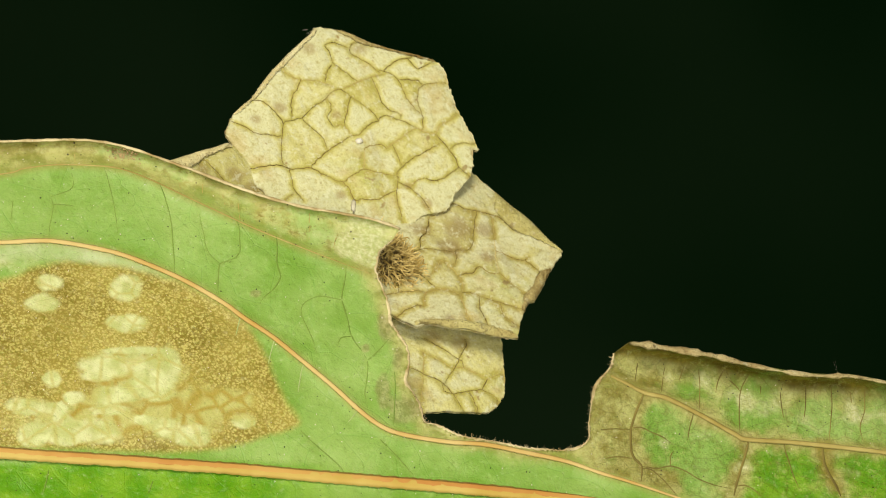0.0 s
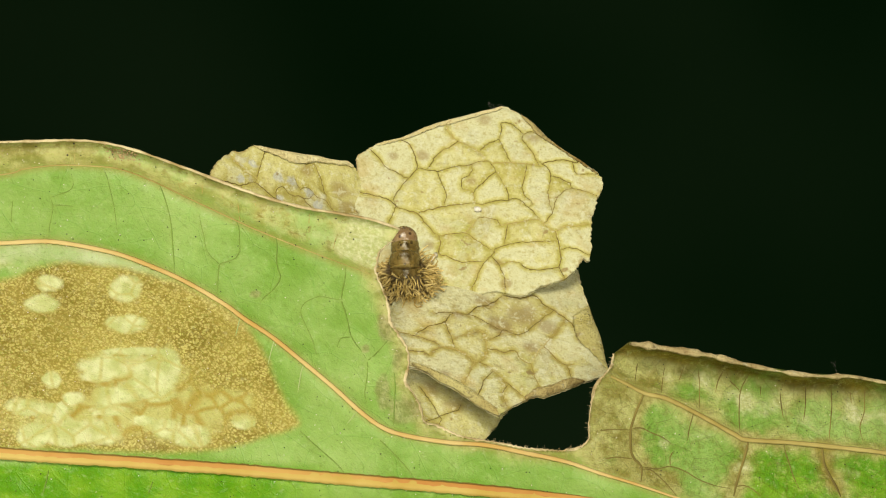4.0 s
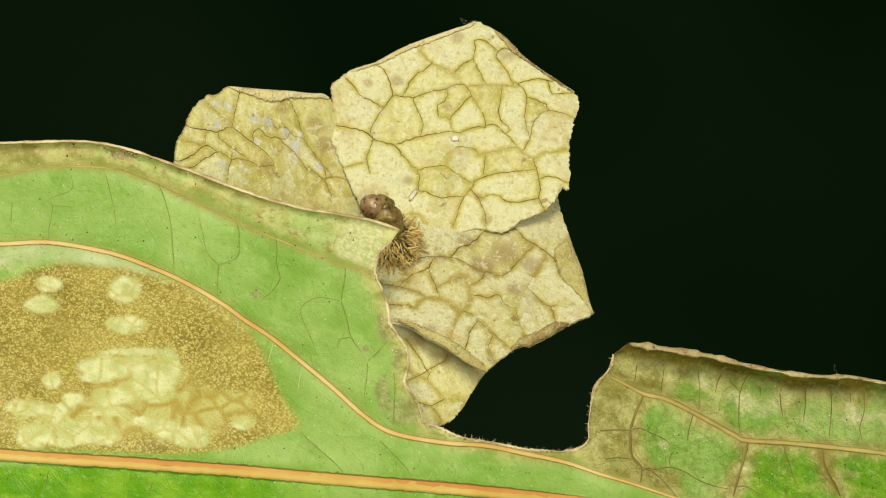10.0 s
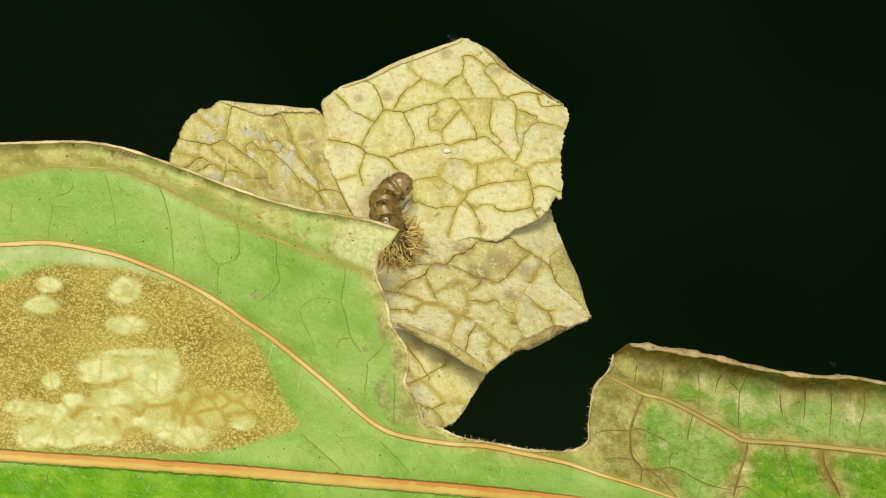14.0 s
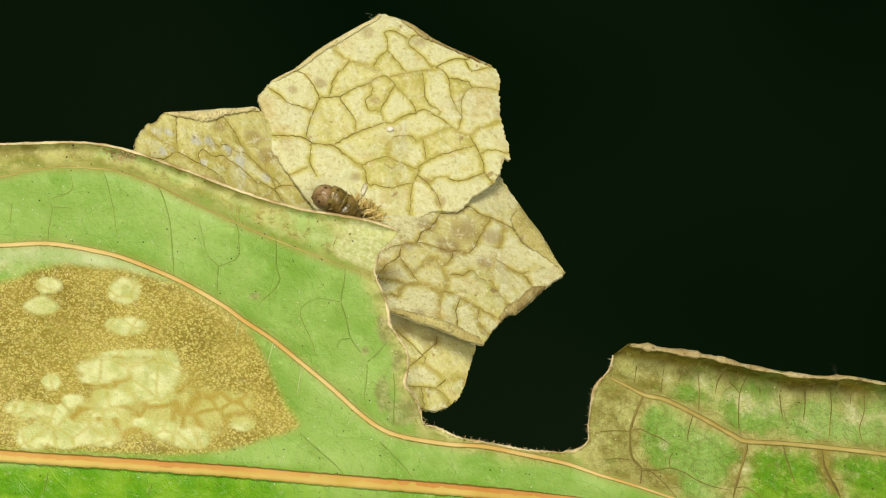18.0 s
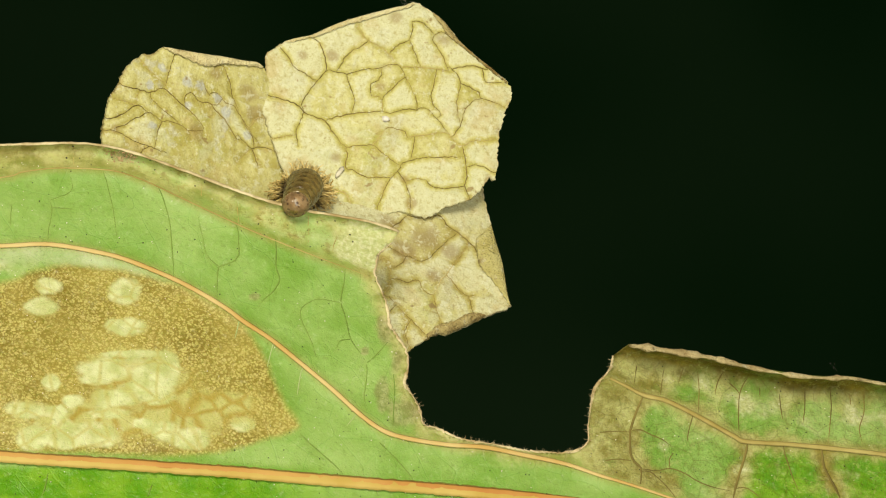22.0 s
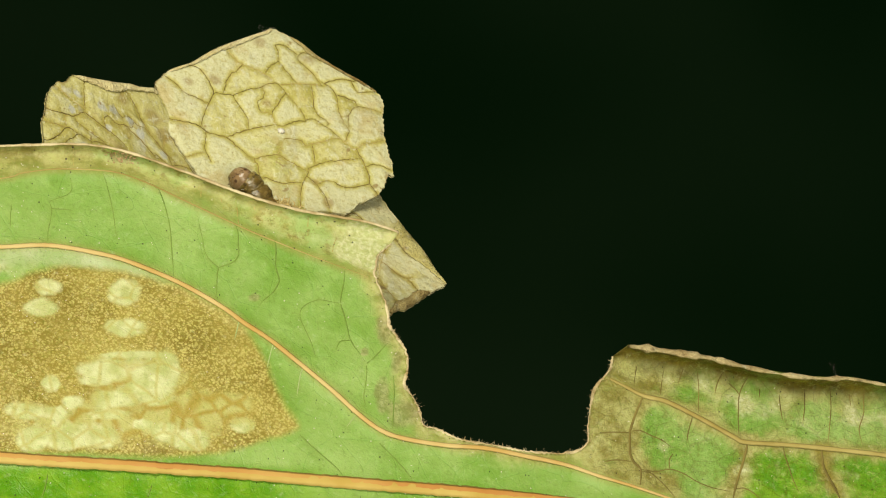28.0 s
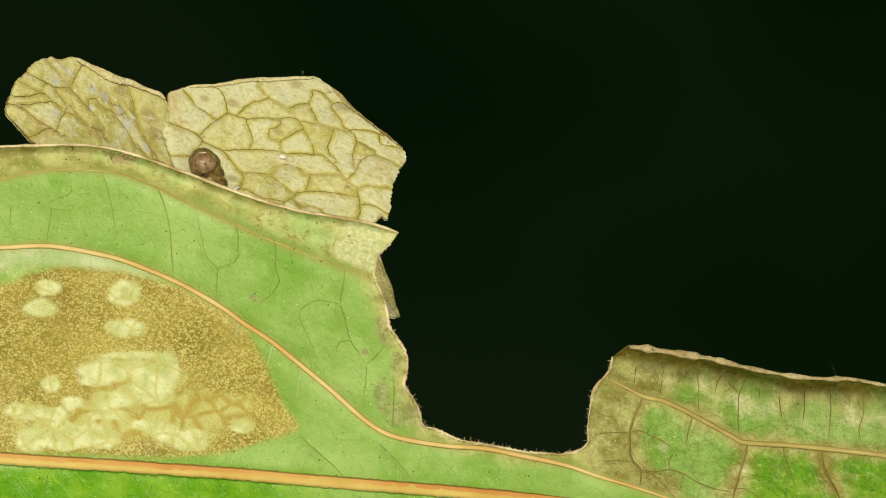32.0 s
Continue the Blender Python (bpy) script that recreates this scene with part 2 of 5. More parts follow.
LIGHT_VEIN = fibre_material("light_dry_vein", (0.34, 0.25, 0.075), (0.52, 0.42, 0.16), 260)
FOLD = crust_material("cream_fold", (0.80, 0.73, 0.42), (0.64, 0.54, 0.25), (0.44, 0.32, 0.13), 330)
SIDE_FOLD = crust_material("dull_fold", (0.60, 0.55, 0.235), (0.45, 0.385, 0.12), (0.31, 0.22, 0.085), 300)
LIP = crust_material("straw_lip", (0.58, 0.52, 0.22), (0.42, 0.33, 0.12), (0.13, 0.085, 0.03), 300)
CRUST = crust_material("brown_crust", (0.52, 0.43, 0.18), (0.24, 0.16, 0.05), (0.085, 0.05, 0.018), 420)
ROLL = crust_material("dried_roll", (0.60, 0.50, 0.26), (0.36, 0.26, 0.11), (0.13, 0.085, 0.03), 420)
BRISTLE = bristle_material()
SKIN = skin_material("olive_brown_skin", (0.055, 0.037, 0.010), (0.24, 0.17, 0.048), (0.018, 0.011, 0.004), gloss=0.15)
PALE_SKIN = skin_material("pale_skin_fold", (0.105, 0.074, 0.019), (0.29, 0.21, 0.065), (0.035, 0.02, 0.007), gloss=0.10)
HEAD_SKIN = skin_material("red_brown_head", (0.16, 0.095, 0.042), (0.35, 0.235, 0.12), (0.035, 0.016, 0.010), gloss=0.10)
DARK_HORN = fibre_material("dark_horn", (0.03, 0.012, 0.006), (0.08, 0.03, 0.015), 2000, 0.3)
WHITE_DOT = fibre_material("white_crust", (0.66, 0.62, 0.52), (0.85, 0.82, 0.74), 2500, 0.5)
BLACK_SPECK = fibre_material("black_speck", (0.012, 0.010, 0.006), (0.05, 0.035, 0.015), 2000)
DEBRIS = fibre_material("red_brown_debris", (0.20, 0.11, 0.04), (0.52, 0.38, 0.19), 900)
FLAKE = fibre_material("pale_flake", (0.46, 0.41, 0.28), (0.68, 0.64, 0.50), 900)
HAIR = fibre_material("grey_hair", (0.40, 0.36, 0.28), (0.62, 0.58, 0.50), 2000)
SILK = fibre_material("brown_silk", (0.07, 0.05, 0.02), (0.22, 0.165, 0.08), 1500, 0.8)

# ---- backdrop: dark undergrowth out of the lamps' reach ----
back = bpy.data.meshes.new("backdrop")
cols = 48
verts = []
for i in range(cols + 1):
    a = math.radians(-200 + 400 * i / cols) / 2.2
    for z in (-1.2, 1.6):
        verts.append((1.1 * math.sin(a), -0.25 + 1.1 * math.cos(a), z))
back.from_pydata(verts, [], [(2 * i, 2 * i + 2, 2 * i + 3, 2 * i + 1) for i in range(cols)])
back.materials.append(backdrop_material())
tagged(new("backdrop", back), "dark green-black forest undergrowth far behind the leaf", "backdrop", kind="structure")


# ---- shapes, in millimetres, and the rows of what moves ----
CASE_ROWS = [
    (0, mm_pose(-4.31, 7.90, 7.05, -30.3, -17.6, 27.4)), (0.5, mm_pose(-3.41, 8.32, 5.92, -31.0, -13.1, 25.9)), (1, mm_pose(-1.38, 8.77, 5.25, -30.7, -10.9, 18.0)),
    (1.5, mm_pose(-0.03, 7.65, 4.14, -32.1, -3.8, 15.5)), (2, mm_pose(0.31, 7.66, 4.38, -31.6, -5.6, 12.3)), (2.5, mm_pose(3.11, 9.18, 3.38, -32.9, 0.7, 2.9)),
    (3, mm_pose(3.16, 10.34, 2.41, -35.8, 5.4, 2.7)), (3.5, mm_pose(3.16, 10.03, 2.55, -35.3, 4.7, 1.8)), (5.5, mm_pose(2.68, 9.77, 2.90, -34.6, 5.3, 4.1)),
    (6, mm_pose(2.75, 9.73, 3.09, -33.7, 5.1, 3.7)), (6.5, mm_pose(3.26, 9.73, 3.30, -31.9, 6.4, 2.0)), (7, mm_pose(2.94, 9.57, 3.50, -31.5, 5.8, 3.2)),
    (7.5, mm_pose(2.94, 9.53, 3.49, -31.9, 5.9, 3.3)), (8, mm_pose(2.62, 9.26, 3.46, -32.5, 5.0, 4.1)), (8.3, mm_pose(3.00, 9.22, 3.24, -28.2, 1.3, -9.5)),
    (8.4, mm_pose(2.16, 9.06, 4.53, -20.3, -4.9, -8.4)), (8.5, mm_pose(1.48, 9.12, 5.34, -23.3, -10.0, -12.6)), (8.6, mm_pose(0.26, 9.19, 5.59, -27.7, -14.4, -7.3)),
    (8.7, mm_pose(0.44, 9.23, 7.95, -29.4, -13.2, -7.8)), (8.8, mm_pose(-0.03, 9.27, 8.72, -31.2, -9.6, 5.5)), (8.9, mm_pose(0.53, 9.26, 8.92, -26.6, -8.8, 2.9)),
    (9, mm_pose(2.14, 9.27, 6.94, -24.3, 2.1, 1.2)), (9.5, mm_pose(1.88, 9.71, 7.32, -23.9, -0.8, -0.6)), (10, mm_pose(1.72, 9.09, 6.95, -24.0, 2.3, 4.5)),
    (10.5, mm_pose(1.37, 8.99, 7.04, -24.1, 1.3, 5.5)), (11, mm_pose(1.39, 8.78, 7.00, -24.4, 1.1, 5.0)), (11.5, mm_pose(1.33, 9.18, 7.04, -24.7, 0.8, 5.1)),
    (12, mm_pose(1.28, 9.21, 7.02, -25.2, 0.7, 5.1)), (12.5, mm_pose(1.27, 9.39, 6.80, -25.7, 1.3, 5.7)), (13, mm_pose(1.25, 9.30, 6.41, -27.6, 1.2, 5.6)),
    (13.5, mm_pose(1.16, 9.37, 6.24, -28.3, 1.3, 5.9)), (14, mm_pose(1.22, 9.51, 6.24, -28.2, 1.4, 5.9)), (14.5, mm_pose(1.26, 9.51, 6.32, -27.9, 1.4, 5.7)),
    (16.5, mm_pose(1.30, 9.41, 6.00, -28.7, 1.7, 5.7)), (17, mm_pose(1.11, 9.67, 5.56, -30.1, 2.1, 6.7)), (17.3, mm_pose(1.32, 9.53, 4.23, -30.2, -8.4, -9.9)),
    (17.4, mm_pose(0.32, 9.57, 4.85, -32.2, -6.7, -0.5)), (17.5, mm_pose(-1.54, 9.37, 7.70, -26.4, -7.0, 11.0)), (17.6, mm_pose(-2.88, 9.43, 8.32, -33.0, -18.8, 2.3)),
    (17.7, mm_pose(-2.75, 9.46, 8.83, -33.0, -14.5, 8.0)), (18, mm_pose(-2.27, 9.39, 7.66, -28.0, -7.3, 14.3)), (18.5, mm_pose(-1.62, 9.44, 7.32, -27.4, -6.8, 10.5)),
    (19, mm_pose(-2.07, 9.45, 7.44, -27.8, -8.4, 10.8)), (19.5, mm_pose(-2.40, 9.43, 7.78, -26.3, -10.2, 11.7)), (20, mm_pose(-1.42, 8.61, 8.79, -13.8, -10.5, 5.2)),
    (20.1, mm_pose(-1.70, 8.75, 8.45, -25.6, -9.6, 3.4)), (20.2, mm_pose(-2.56, 8.43, 9.07, -25.3, -1.6, 3.8)), (20.3, mm_pose(-2.45, 8.58, 9.06, -24.4, 4.1, 2.4)),
    (20.4, mm_pose(-3.92, 8.41, 8.70, -33.0, -4.3, 5.1)), (20.5, mm_pose(-2.79, 8.21, 8.20, -23.4, 2.8, 4.5)), (20.6, mm_pose(-2.78, 8.37, 7.39, -25.6, 6.2, 8.3)),
    (20.7, mm_pose(-2.53, 8.24, 7.75, -22.9, 7.2, 7.3)), (21, mm_pose(-2.36, 8.60, 7.29, -25.0, 8.7, 8.6)), (21.5, mm_pose(-2.37, 8.59, 7.52, -24.0, 9.0, 9.4)),
    (22, mm_pose(-2.33, 8.21, 7.99, -22.3, 7.1, 7.6)), (22.5, mm_pose(-2.31, 8.09, 8.10, -21.9, 6.6, 7.1)), (23, mm_pose(-2.53, 8.40, 8.04, -22.1, 6.9, 8.3)),
    (23.5, mm_pose(-2.54, 8.02, 8.26, -21.3, 5.7, 7.4)), (24, mm_pose(-2.61, 7.97, 8.26, -21.8, 5.5, 7.6)), (24.5, mm_pose(-2.62, 8.25, 8.32, -21.0, 5.6, 7.6)),
    (25, mm_pose(-2.74, 8.33, 8.19, -21.2, 7.2, 9.6)), (25.5, mm_pose(-3.04, 8.72, 8.03, -22.3, 7.1, 10.9)), (26.5, mm_pose(-5.38, 9.81, 8.85, -27.7, 1.8, 15.0)),
    (27.5, mm_pose(-7.72, 10.91, 9.68, -33.0, -3.5, 19.0)), (27.6, mm_pose(-8.44, 10.86, 9.03, -33.0, -6.4, 10.0)), (27.7, mm_pose(-9.08, 10.94, 8.34, -31.4, -3.1, 24.9)),
    (28, mm_pose(-8.84, 11.15, 7.40, -35.0, 1.5, 26.1)), (28.5, mm_pose(-9.21, 11.50, 6.98, -36.7, -0.5, 27.5)), (29, mm_pose(-9.58, 11.48, 6.72, -38.3, -1.2, 28.2)),
    (29.5, mm_pose(-8.17, 10.93, 6.09, -38.6, 3.1, 19.0)), (29.6, mm_pose(-8.12, 10.57, 6.89, -31.8, 4.8, 5.3)), (29.7, mm_pose(-9.38, 10.93, 5.92, -38.9, 10.0, -7.1)),
    (29.8, mm_pose(-8.99, 11.16, 5.23, -39.3, 12.9, 10.8)), (30, mm_pose(-8.85, 10.54, 5.03, -48.3, 13.0, 7.9)), (30.5, mm_pose(-8.86, 10.60, 4.77, -49.4, 12.9, 8.0)),
    (31, mm_pose(-8.70, 10.97, 5.04, -47.0, 13.7, 8.1)), (31.5, mm_pose(-8.62, 10.66, 5.30, -46.6, 13.5, 7.8)), (32, mm_pose(-8.50, 10.74, 5.56, -45.2, 13.6, 7.5))]
SIDE_POSE = mm_pose(3.58, -0.03, -9.14, -14.3, -6.6, 9.1)
LOWER_POSE = mm_pose(1.08, 0.07, -15.81, -7.5, -5.8, 11.5)
BACK_POSE = mm_pose(-10.07, -0.74, -0.72, 2.1, -4.2, 17.8)
front_outline = [(-8.41, 2.42), (-8.28, 2.73), (-7.84, 3.11), (-7.34, 3.65), (-6.56, 3.97), (-5.82, 4.22), (-4.94, 4.8), (-4.13, 5.28), (-2.43, 6.16), (-1.06, 6.77), (-0.42, 7.01), (0.17, 7.37), (0.71, 7.27), (1.31, 6.95), (1.91, 6.54), (2.41, 6.02), (3.23, 5.06), (4.29, 4.21), (5.41, 3.41), (6.17, 2.87), (6.42, 2.19), (6.29, 1.55), (5.95, 0.46), (5.78, -0.81), (5.77, -2.06), (5.85, -2.47), (5.69, -3.47), (5.36, -3.33), (5.15, -3.7), (4.83, -4.33), (4.24, -4.92), (3.56, -5.3), (2.76, -5.76), (1.84, -6.46), (1.25, -6.44), (0.43, -6.31), (-0.27, -6.47), (-1.37, -6.75), (-2.72, -6.78), (-3.8, -6.69), (-4.95, -6.32), (-6.19, -5.51), (-6.87, -4.44), (-7.45, -3.1), (-7.88, -2.05), (-8.3, -0.99), (-8.43, -0.03), (-8.29, 1.31)]
side_outline = [(2.77, 3.06), (2.85, 1.71), (2.99, 0.45), (3.05, -1.01), (3.08, -2.25), (3.11, -2.74), (1.99, -3.28), (0.64, -4), (-0.33, -4.57), (-1.09, -4.95), (-1.6, -4.97), (-2.37, -5.42), (-3.15, -5.95), (-3.72, -6.45), (-4.05, -6.75), (-4.58, -6.42), (-5.3, -5.83), (-5.85, -5.29), (-6.42, -4.79), (-7.18, -4.41), (-7.73, -3.83), (-8.33, -3.48), (-9.13, -3.3), (-9.91, -1.21), (-9.6, 1.03), (-8.63, 2.65), (-6.98, 3.74), (-5.05, 4.02), (-2.06, 5.22), (0.73, 6.1), (2.42, 6.32), (2.58, 4.77)]
lower_outline = [(0.43, 1.64), (-0.13, 0.76), (-1.33, -0.95), (-2.35, -2.28), (-3.21, -2.83), (-3.83, -3.04), (-4.25, -3.12), (-4.73, -3.01), (-6.52, -2.25), (-8.51, -1.5), (-10.19, -0.92), (-10.22, 0.92), (-9.25, 2.96), (-7.7, 4.5), (-5.56, 4.9), (-2.68, 4.1), (-0.09, 2.88)]
back_outline = [(-5.46, -5.83), (-6.2, -5.79), (-6.79, -5.39), (-7.4, -4.91), (-8.01, -4.33), (-8, -3.48), (-7.88, -2.56), (-7.67, -1.54), (-7.21, -0.7), (-7.01, -0.05), (-6.64, 0.64), (-5.82, 1.51), (-5.61, 1.54), (-5.2, 1.61), (-4.85, 1.92), (-4.61, 2.2), (-3.73, 2.21), (-2.31, 2.24), (-0.89, 2.31), (0.55, 2.34), (1.34, 2.4), (1.81, 2.24), (2.14, 1.65), (2.51, 0.65), (3.02, -0.67), (3.53, -2.24), (3.97, -3.85), (3.98, -5.46), (3.48, -6.85), (-0.07, -7.85), (-3.58, -7.47)]
front_veins_a = [[(-7.76, -0.05), (-7.13, -0.15), (-6.47, -0.28), (-6.14, -0.46), (-5.84, -0.75), (-5.21, -0.92), (-4.55, -1.12), (-4.16, -1.67), (-3.64, -2.28), (-3.21, -2.64)],
    [(-5.84, -0.75), (-6.01, -1.3), (-6.19, -1.97), (-6.19, -2.41), (-6, -2.99)],
    [(-7.38, -2.7), (-6.89, -2.46), (-6.19, -2.27)],
    [(-7.61, 3.27), (-7.01, 2.53), (-6.58, 1.98), (-6.01, 1.74), (-5.52, 1.41), (-5.25, 1.38)],
    [(-5.84, -0.71), (-6.04, -0.27), (-5.93, 0.1), (-5.66, 0.59), (-5.46, 1), (-5.18, 1.38), (-4.74, 2.07), (-4.17, 2.12), (-3.5, 2.06), (-2.96, 2.26), (-2.42, 2.5), (-1.65, 2.67), (-1.14, 2.91), (-0.6, 3.03), (-0.3, 2.81), (-0.01, 2.33), (0.31, 1.74), (0.6, 1.26)]]
front_veins_b = [[(-3.5, 2.06), (-3.44, 1.73), (-3.18, 1.21), (-2.99, 0.77), (-2.93, 0.17), (-3.04, -0.42)],
    [(-5.82, 4.1), (-5.36, 3.85), (-5.09, 3.41), (-4.9, 2.89), (-4.71, 2.22)],
    [(-3.12, 5.34), (-2.86, 4.82), (-2.39, 4.42), (-1.92, 4.2), (-1.49, 3.95), (-1.09, 3.62), (-0.6, 3.03)],
    [(-2.39, 4.42), (-2.77, 3.99), (-3.21, 3.68), (-3.55, 3.37), (-3.76, 2.95)],
    [(-1.09, 3.73), (-0.64, 4.27), (-0.26, 4.62), (0.05, 4.86)],
    [(0.05, 4.86), (0.3, 4.22), (0.56, 3.59), (0.85, 3.07)],
    [(0.05, 4.86), (0.16, 5.47), (0.14, 6.08), (0.62, 6.13), (1.02, 5.91), (1.55, 5.43)],
    [(0.07, 2.97), (0.75, 3.07), (1.62, 3.13), (2.57, 3.11)],
    [(1.55, 5.43), (1.43, 5.01), (1.79, 4.53), (2.12, 3.97), (2.5, 3.15)]]
front_veins_c = [[(1.55, 5.43), (1.96, 5.71), (2.33, 5.49), (2.83, 5.2)],
    [(-0.01, 2.33), (-0.46, 1.91), (-0.84, 1.38)],
    [(-2.04, 1.27), (-2.04, 1.61), (-1.77, 1.8), (-1.53, 2.07), (-1.48, 2.67)],
    [(-1.95, 0.87), (-1.52, 0.88), (-1.32, 0.66), (-1.26, 0.14)],
    [(-4.48, -1.08), (-4.01, -0.78), (-3.34, -0.54), (-2.67, -0.34), (-2, -0.21), (-1.2, -0.04)],
    [(-0.77, -0.15), (-0.23, 0.13), (0.35, 0.33), (0.75, 0.26), (1.02, 0.49), (1.45, 0.43), (1.85, 0.03), (2.24, -0.44), (2.56, -0.88)],
    [(0.6, 1.26), (0.76, 0.78), (0.75, 0.26)],
    [(-0.99, -1.19), (-0.69, -1.03), (-0.19, -1.09), (0.18, -1.2), (0.37, -1.56)],
    [(-1.61, -2.27), (-1.47, -2.08), (-1.2, -1.63), (-0.99, -1.19)]]
front_veins_d = [[(-3.21, -2.67), (-2.71, -2.52), (-2.24, -2.4), (-1.74, -2.35), (-1.28, -2.59), (-0.73, -2.95), (-0.27, -3.23), (0.09, -3.48)],
    [(-3.21, -2.67), (-3.12, -3.3), (-3.17, -3.99), (-2.74, -4.09), (-2.28, -4.3), (-1.78, -4.43), (-1.29, -4.35), (-0.46, -4.26)],
    [(0.09, -3.48), (-0.22, -3.96), (-0.52, -4.41), (-0.74, -4.99), (-0.88, -5.58), (-1.09, -6.16)],
    [(0.15, -4.03), (0.43, -4.53), (0.69, -5.11), (0.8, -5.76)],
    [(-3.55, -5.56), (-3.09, -5.63), (-2.8, -5.98), (-2.58, -6.48)],
    [(0.77, -1.48), (0.76, -2.03), (0.67, -2.84)],
    [(2.61, 3.33), (3, 2.97), (3.22, 2.59), (3.21, 1.89), (3.14, 0.96), (3.4, -0.44)],
    [(3.23, 2.37), (3.98, 2.19), (4.39, 1.94)]]
front_veins_e = [[(3.27, -0.7), (3.4, -0.44), (3.54, 0.31), (3.72, 0.84), (4.11, 1.36), (4.61, 1.56), (5.26, 1.45), (6.04, 1.25)],
    [(0.29, -1.54), (1.25, -1.29), (2.38, -0.98), (2.65, -0.96), (3.06, -1.35), (3.58, -1.65), (4.17, -1.3), (5.01, -1.1), (5.64, -0.92)],
    [(3.58, -1.65), (3.8, -2.24), (3.93, -2.88), (4.01, -3.38), (3.97, -4.1), (4.09, -4.59)],
    [(0.11, -3.55), (0.19, -3.18), (0.98, -2.84), (2.61, -2.52), (3.81, -2.32)],
    [(3.93, -2.88), (4.73, -2.76), (5.31, -2.99)],
    [(1.67, -4.13), (1.88, -4.43), (2.72, -4.45), (3.97, -4.14)],
    [(0.64, -4.28), (1.03, -4.09), (1.6, -4.07)],
    [(4.59, 3.18), (4.77, 2.69), (5.21, 2.74)],
    [(3.12, 3.46), (3.99, 3.67), (4.68, 3.53)]]
front_veins_f = [[(1.68, 2.05), (1.54, 1.33), (1.81, 0.63), (2.15, 0.41)]]
front_veins = front_veins_a + front_veins_b + front_veins_c + front_veins_d + front_veins_e + front_veins_f
side_veins_a = [[(-1.11, 3.04), (-0.6, 3.27), (-0.29, 3.04), (-0.02, 2.52), (0.49, 2.21), (1.16, 1.6), (1.47, 1.14), (1.63, 0.61), (1.74, -0.05)],
    [(0.49, 2.21), (-0.14, 1.64), (-0.78, 0.99), (-1.34, 0.39), (-1.68, 0.13), (-2.11, -0.01), (-2.46, 0.13), (-2.78, 0.32), (-3.12, -0.2)],
    [(1.16, 1.6), (0.72, 0.92), (0.12, 0.09), (-0.55, -0.78), (-0.93, -1.31), (-1.5, -2.25)],
    [(-0.55, -0.78), (-0.26, -1.1), (0.05, -1.56), (0.34, -1.88), (0.68, -2.11), (1, -2.04)],
    [(0.68, -2.11), (0.7, -2.73), (0.69, -3.21)],
    [(-1.5, -2.25), (-1.47, -2.99), (-1.39, -3.64), (-1.28, -4.28)],
    [(-1.5, -2.25), (-1.85, -2.11), (-2.12, -1.87), (-2.32, -1.32), (-3.02, -1.53), (-3.48, -1.44), (-3.98, -1.36)]]
side_veins_b = [[(-3.98, -1.36), (-4.12, -1.95), (-4.59, -2.48), (-4.87, -2.55), (-5.14, -3.15), (-5.46, -3.79), (-5.77, -4.43)],
    [(-4.59, -2.48), (-4.21, -2.66), (-3.83, -3.1), (-3.45, -3.72), (-3.06, -4.11), (-2.73, -4.6), (-2.33, -5.12)],
    [(-3.83, -3.1), (-4.18, -3.49), (-4.48, -3.95), (-4.76, -4.63)],
    [(-3.06, -4.11), (-3.35, -4.49), (-3.57, -4.94), (-3.54, -5.46)],
    [(-9.08, -0.66), (-8.56, -0.74), (-8.04, -0.9), (-7.53, -1.12), (-7.08, -1.29)],
    [(-7.55, -2.39), (-7.19, -1.92), (-6.72, -1.6), (-5.95, -1.61), (-5.61, -1.84), (-5.18, -2.1), (-4.87, -2.55)],
    [(-9.26, -2.26), (-8.54, -2.1), (-7.89, -2.16), (-7.55, -2.39)],
    [(-6.86, 1.18), (-6.14, 1.26), (-5.46, 1.29), (-4.79, 1.23), (-4.22, 0.97)],
    [(-7.23, 0.07), (-6.67, 0.26), (-6.23, 0.53)]]
side_veins_c = [[(-6.26, 0.31), (-6.16, -0.26), (-6, -0.86), (-5.95, -1.61)],
    [(-4.86, -0.34), (-4.46, -0.12), (-4.11, -0.04), (-4.04, -0.52), (-3.98, -1.36)],
    [(-4.59, 1.47), (-4.12, 1.98), (-3.66, 2.12), (-3.29, 2.34), (-2.44, 3.12)]]
side_veins = side_veins_a + side_veins_b + side_veins_c
lower_veins_a = [[(-7, 1.3), (-6.73, 0.93), (-6.49, 0.53), (-6, -0.15), (-5.82, -0.53), (-5.73, -0.91), (-5.77, -1.33), (-5.76, -1.8)],
    [(-6.11, -0.88), (-5.77, -1.28), (-5.05, -1.41), (-4.67, -1.48), (-3.8, -1.72), (-3.49, -2.1), (-3.24, -2.6)],
    [(-4.95, 0.97), (-4.78, 0.64), (-4.61, 0.31), (-3.82, -0.02), (-3.55, -0.39), (-3.25, -0.73), (-2.96, -1.24), (-2.49, -1.22), (-1.86, -1.22)],
    [(-4.75, 2.64), (-4.46, 2.13), (-4.12, 1.51), (-3.92, 0.99), (-3.65, 0.4)],
    [(-2.35, 1.66), (-2.57, 1.23), (-3.1, 0.96), (-3.71, 0.6), (-4.28, 0.22), (-4.87, -0.06), (-5.76, -0.51)],
    [(-4.67, -1.48), (-4.73, -1.93), (-4.89, -2.34)],
    [(-2.96, -1.24), (-3.37, -1.46), (-3.8, -1.72)]]
lower_veins_b = [[(-5.47, 1.84), (-6.03, 1.16), (-6.61, 0.49), (-7.32, -0.29), (-7.94, -1.06)]]
lower_veins = lower_veins_a + lower_veins_b
